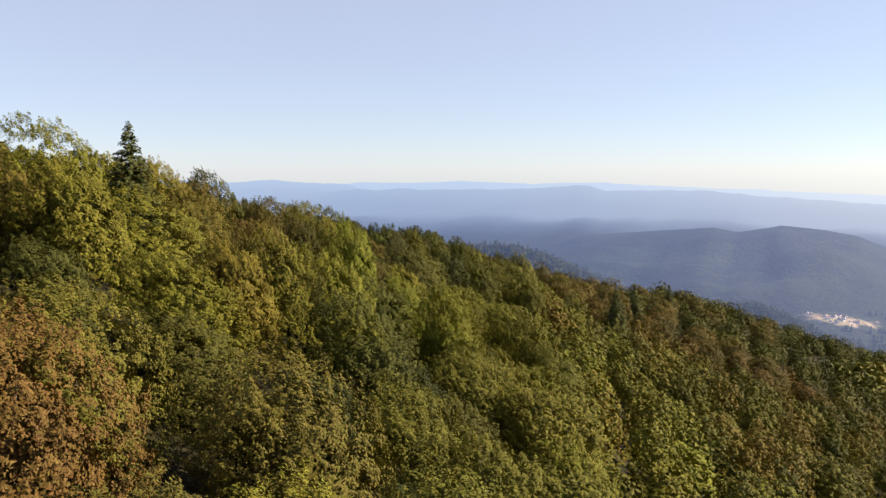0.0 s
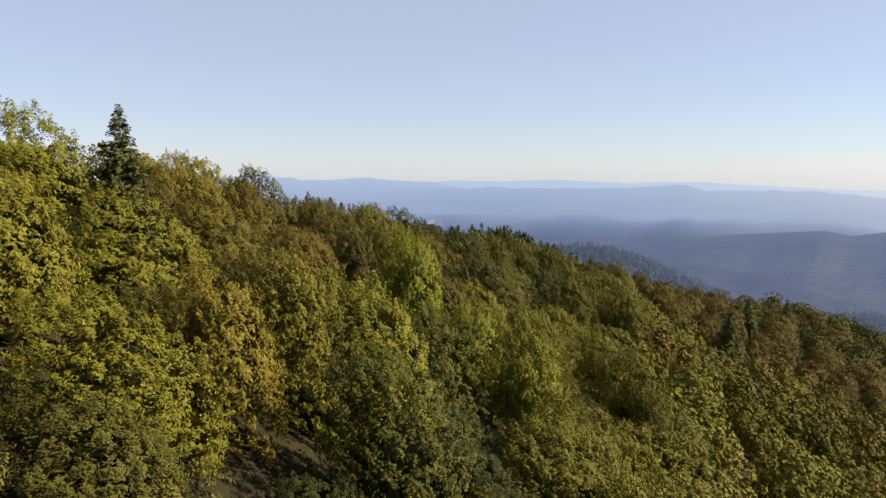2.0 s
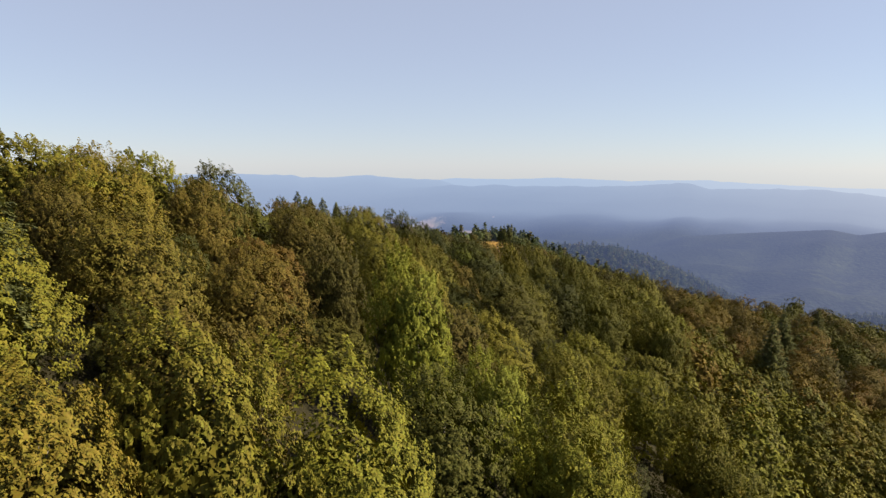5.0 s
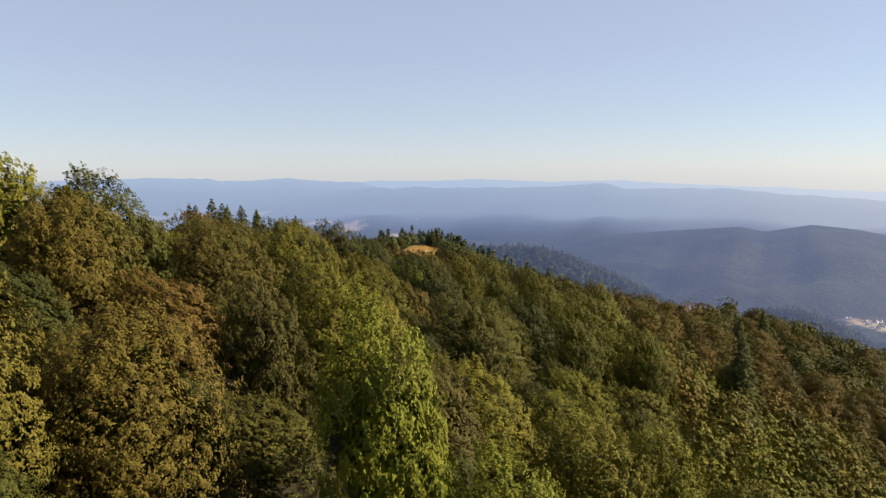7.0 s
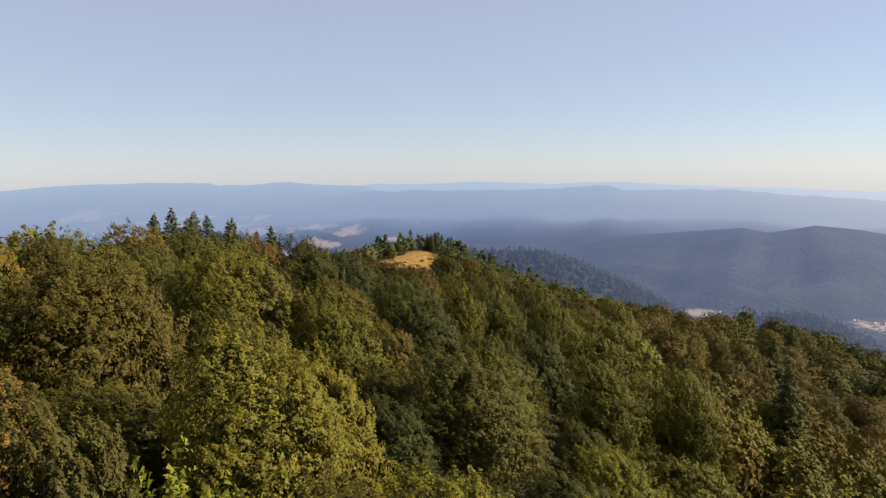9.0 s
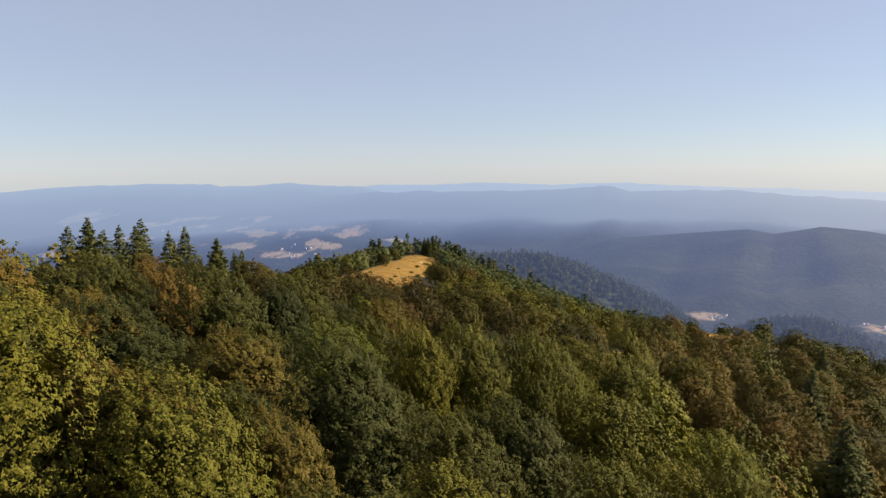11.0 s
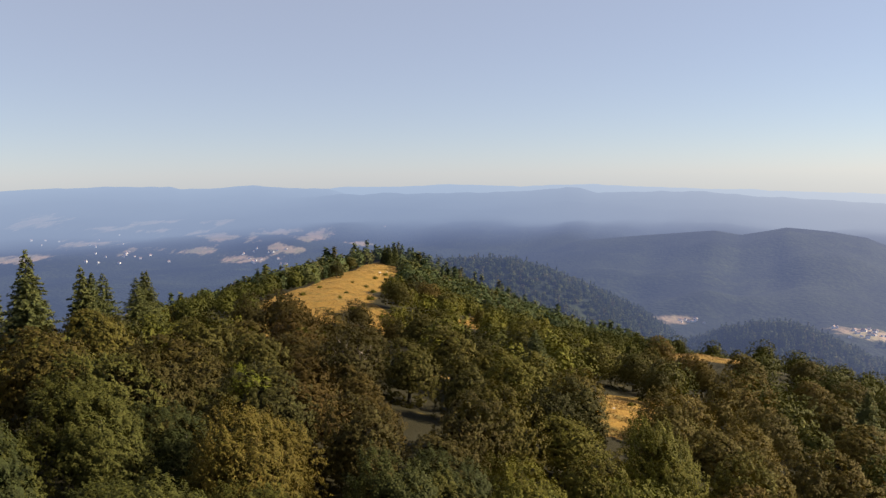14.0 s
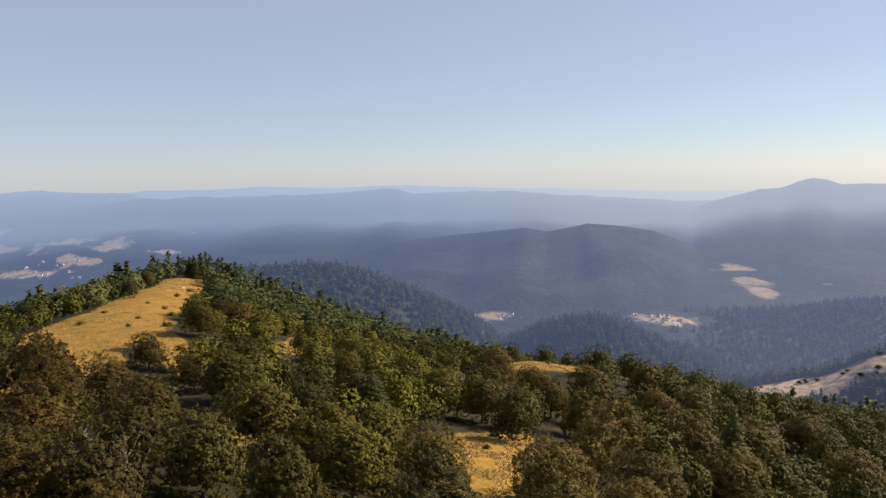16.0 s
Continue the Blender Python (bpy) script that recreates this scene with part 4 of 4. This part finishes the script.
BUSHES = [(16.5, 468, 2.2), (-22, 478, 1.6), (-29, 455, 1.1), (-34, 420, 0.9), (-24, 430, 1.3), (-37, 470, 0.8), (-30, 520, 1.4), (-26, 548, 1.7), (-33, 392, 0.8), (-22, 392, 1.5), (-25, 361, 1.2), (-20, 348, 1.3), (-15, 352, 1.1), (-46, 366, 1.0), (-50, 410, 1.3), (-48, 440, 1.1),
          (12, 384, 1.1), (16, 398, 0.9), (23, 420, 1.4), (20, 442, 1.2), (26, 455, 1.5), (31, 262, 0.7), (37, 246, 0.8), (27, 250, 0.6), (40, 268, 0.7), (46, 281, 0.8), (113, 408, 1.4), (121, 397, 1.2), (108, 396, 1.0), (124, 408, 1.1)]
rnd = random.Random(12)
for _ in range(46):                       # on the bare spur above the valley
    b, far = radians(rnd.uniform(36, 60)), rnd.gauss(706, 30)
    BUSHES.append((HUB[0] + far * math.sin(b), HUB[1] + far * math.cos(b), rnd.uniform(1.2, 2.8)))
bush_first = {}
for n, (x, y, s) in enumerate(BUSHES):
    m = pose(x, y, float(land(x, y)[0]) - 0.05, 0, 0, n * 71) @ Matrix.Diagonal((s, s, s * 0.85, 1))
    k = n % 2
    if k not in bush_first:
        bush_first[k] = tagged(new("bush"), "low round olive-green bush on dry grass", "bush", "bushes on the meadow")
        part("stem", BUSH_STEM, bush_first[k]), part("foliage", BUSH_KINDS[k], bush_first[k])
        bush_first[k].matrix_basis = m
    else:
        keep = bush_first[k].matrix_basis.copy()
        bush_first[k].matrix_basis = Matrix.Identity(4)
        copy_thing(bush_first[k], m)
        bush_first[k].matrix_basis = keep


# pale boulders and a fallen trunk in the openings
def boulder(seed):
    rng = np.random.default_rng(seed)
    bm = bmesh.new()
    bmesh.ops.create_icosphere(bm, subdivisions=2, radius=0.5)
    cuts = rand_unit(rng, 7)
    for v in bm.verts:
        d = v.co.normalized()
        v.co = d * 0.5 * min(1.0, min(0.72 / max(0.05, float(np.dot(c, d))) for c in cuts))
        v.co.z *= 0.6
    me = bpy.data.meshes.new("boulder")
    bm.to_mesh(me)
    bm.free()
    me.materials.append(limestone)
    return me


for n, (x, y, s) in enumerate(((-2.2, 263.0, 1.2), (0.4, 261.0, 0.8), (-4.0, 250.0, 1.1), (-2.4, 249.0, 0.7), (28.5, 246.0, 0.7), (35.0, 262.0, 0.6), (-30, 560, 1.6), (-27, 572, 1.3))):
    rock = tagged(new("boulder", boulder(n)), "pale weathered limestone boulder half sunk in dry grass", "rock", "boulders")
    rock.matrix_basis = pose(x, y, float(land(x, y)[0]) + 0.06 * s, 0, 0, 40 * n) @ Matrix.Diagonal((s * 1.3, s, s, 1))
for x, y, turn in ((-3.4, 261.5, 70), (-3.2, 248.6, 84)):
    log = tagged(new("fallen_log", trunk_mesh("fallen_log", 9, 4.2, 0.2, 3, 0.7, dead_bark, 7)), "bleached fallen tree trunk lying on the ground", "log")
    log.matrix_basis = pose(x, y, float(land(x, y)[0]) + 0.3, 0, 0, turn) @ pose(0, 0, 0, 88, 0, 0)


def grass_tufts():
    """Bent dry blades in loose tufts over the clearings."""
    rng = np.random.default_rng(21)
    spots = []
    for cx, cy, rx, ry, turn in CLEARINGS:
        n = int(min(rx * ry * 9, 5200) * (1.5 if cy < 300 else 0.8))
        a, r = rng.uniform(0, 6.283, n), np.sqrt(rng.uniform(0, 1, n)) * 0.97
        u, v = r * np.cos(a) * rx, r * np.sin(a) * ry
        c, q = math.cos(radians(turn)), math.sin(radians(turn))
        spots.append(np.stack([cx + u * c - v * q, cy + u * q + v * c], 1))
    p = np.concatenate(spots)
    p = p[wave(p[:, 0], p[:, 1], 3.1, 4.0) > -0.12]
    z = land(p[:, 0], p[:, 1])
    foot = np.repeat(np.column_stack([p, z]), 3, 0)
    n = len(foot)
    foot[:, :2] += rng.normal(size=(n, 2)) * 0.16
    a = rng.uniform(0, 6.283, n)
    side = np.stack([np.cos(a), np.sin(a), np.zeros(n)], 1) * rng.uniform(0.05, 0.11, n)[:, None]
    tip = foot + np.stack([rng.normal(size=n) * 0.2, rng.normal(size=n) * 0.2, rng.uniform(0.12, 0.34, n)], 1)
    foot[:, 2] -= 0.04
    tri = np.stack([foot - side, foot + side, tip], 1).reshape(-1, 3)
    return tagged(new("dry_grass", tri_mesh("dry_grass", tri, dry_blade)), "tufts of golden dry grass over the clearings", "grass", kind="stuff")


grass_tufts()

# woods on the farther slopes
rng = np.random.default_rng(6)


def scatter(count, r0, r1, a0, a1):
    r = np.sqrt(rng.uniform(r0 * r0, r1 * r1, count))
    a = np.radians(rng.uniform(a0, a1, count))
    return HUB[0] + r * np.sin(a), HUB[1] + r * np.cos(a)


wx, wy = scatter(10500, 250, 900, -24, 50)
wz = land(wx, wy)
ok = (meadow(wx, wy) < -0.08) & (fields(wx, wy, wz) < 0.05)
ok &= ~((wy < 474) & (wx < np.maximum(np.minimum(1.15 * (wy - 150), 330), 100)))
wx, wy, wz = wx[ok], wy[ok], wz[ok]
by_range = np.argsort(np.hypot(wx - HUB[0], wy - HUB[1]))
wx, wy, wz = wx[by_range], wy[by_range], wz[by_range]
s = rng.uniform(1.0, 1.45, len(wx)) * (1 - 0.35 * step(350, 750, np.hypot(wx - HUB[0], wy - HUB[1])))
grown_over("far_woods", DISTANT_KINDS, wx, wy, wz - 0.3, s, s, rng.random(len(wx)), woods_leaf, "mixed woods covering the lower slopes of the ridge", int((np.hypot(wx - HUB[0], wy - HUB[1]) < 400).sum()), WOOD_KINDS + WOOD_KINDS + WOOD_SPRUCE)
hx, hy = scatter(7600, 640, 1420, 14, 50)
hz = land(hx, hy)
hb = np.degrees(np.arctan2(hx - HUB[0], hy - HUB[1]))
hr = np.hypot(hx - HUB[0], hy - HUB[1])
ok = (fields(hx, hy, hz) < -0.1) & (((hr < 1010) & (hz > -238)) | (rng.random(len(hb)) < step(33, 41, hb)))
hx, hy, hz = hx[ok], hy[ok], hz[ok]
s = rng.uniform(0.55, 0.9, len(hx))
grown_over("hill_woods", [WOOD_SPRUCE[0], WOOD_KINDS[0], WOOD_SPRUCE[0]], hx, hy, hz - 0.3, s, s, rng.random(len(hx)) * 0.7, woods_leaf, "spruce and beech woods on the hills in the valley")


# ---------------------------------------------------------------- villages in the valley
def house_meshes():
    bm = bmesh.new()
    v = [bm.verts.new(p) for p in ((-5, -4, -2), (5, -4, -2), (5, 4, -2), (-5, 4, -2), (-5, -4, 5), (5, -4, 5), (5, 4, 5), (-5, 4, 5), (-5, 0, 8), (5, 0, 8))]
    for f in ((0, 1, 5, 4), (2, 3, 7, 6), (1, 2, 6, 9, 5), (3, 0, 4, 8, 7), (3, 2, 1, 0)):
        bm.faces.new([v[i] for i in f])
    walls = bpy.data.meshes.new("wall")
    bm.to_mesh(walls)
    bm.free()
    walls.materials.append(plaster)
    bm = bmesh.new()
    for sy in (-1, 1):
        lo, hi = [(-5.5, sy * 4.7, 4.5), (5.5, sy * 4.7, 4.5)], [(5.5, 0, 8.1), (-5.5, 0, 8.1)]
        a = [bm.verts.new(p) for p in lo + hi]
        b = [bm.verts.new((p[0], p[1], p[2] + 0.3)) for p in lo + hi]
        bm.faces.new(a), bm.faces.new(b[::-1])
        for k in range(4):
            bm.faces.new((a[k], a[(k + 1) % 4], b[(k + 1) % 4], b[k]))
    roof = bpy.data.meshes.new("roof")
    bm.to_mesh(roof)
    bm.free()
    roof.materials.append(tiles)
    return walls, roof


def ground_along(az, rise, r0=400.0, r1=4600.0):
    """Where the land meets a line from the hub at a bearing and a rise per thousand."""
    r = np.linspace(r0, r1, 1600)
    x, y = HUB[0] + r * math.sin(radians(az)), HUB[1] + r * math.cos(radians(az))
    z = land(x, y)
    hit = np.nonzero(20 + r * rise / 1000 < z)[0]
    k = hit[0] if len(hit) else -1
    return x[k], y[k], z[k]


walls, roof = house_meshes()
house = None
VILLAGES = [(-23.2, -101, 3.0, 9, 14), (-13.9, -117, 2.2, 6, 9), (-13.9, -103, 2.4, 7, 8), (32.9, -203, 2.0, 6, 26), (20.6, -205, 1.2, 5, 9), (-26, -80, 3.6, 10, 9), (-3.7, -73, 0.1, 0.5, 2)]
rnd = random.Random(3)
for az, rise, wa, wr, count in VILLAGES:
    for _ in range(count):
        x, y, z = ground_along(az + rnd.gauss(0, wa * 0.5), rise + rnd.gauss(0, wr * 0.5))
        far = math.hypot(x - HUB[0], y - HUB[1])
        s = rnd.uniform(0.7, 1.2) * (0.5 if far < 1700 else 0.7)
        m = pose(x, y, z, 0, 0, rnd.uniform(0, 180)) @ Matrix.Diagonal((s, s, s, 1))
        if house is None:
            house = tagged(new("house"), "small white house with a tiled roof in the valley", "house", "village houses")
            part("wall", walls, house), part("roof", roof, house)
            house.matrix_basis = m
        else:
            keep = house.matrix_basis.copy()
            house.matrix_basis = Matrix.Identity(4)
            copy_thing(house, m)
            house.matrix_basis = keep

x, y, z = ground_along(46.7, -203.0)
hut = copy_thing(house, pose(x, y, z - 0.3, 0, 0, 20))
hut.scale = (0.5, 0.5, 0.45)
tagged(hut, "tiny pale hut alone on the bare spur")
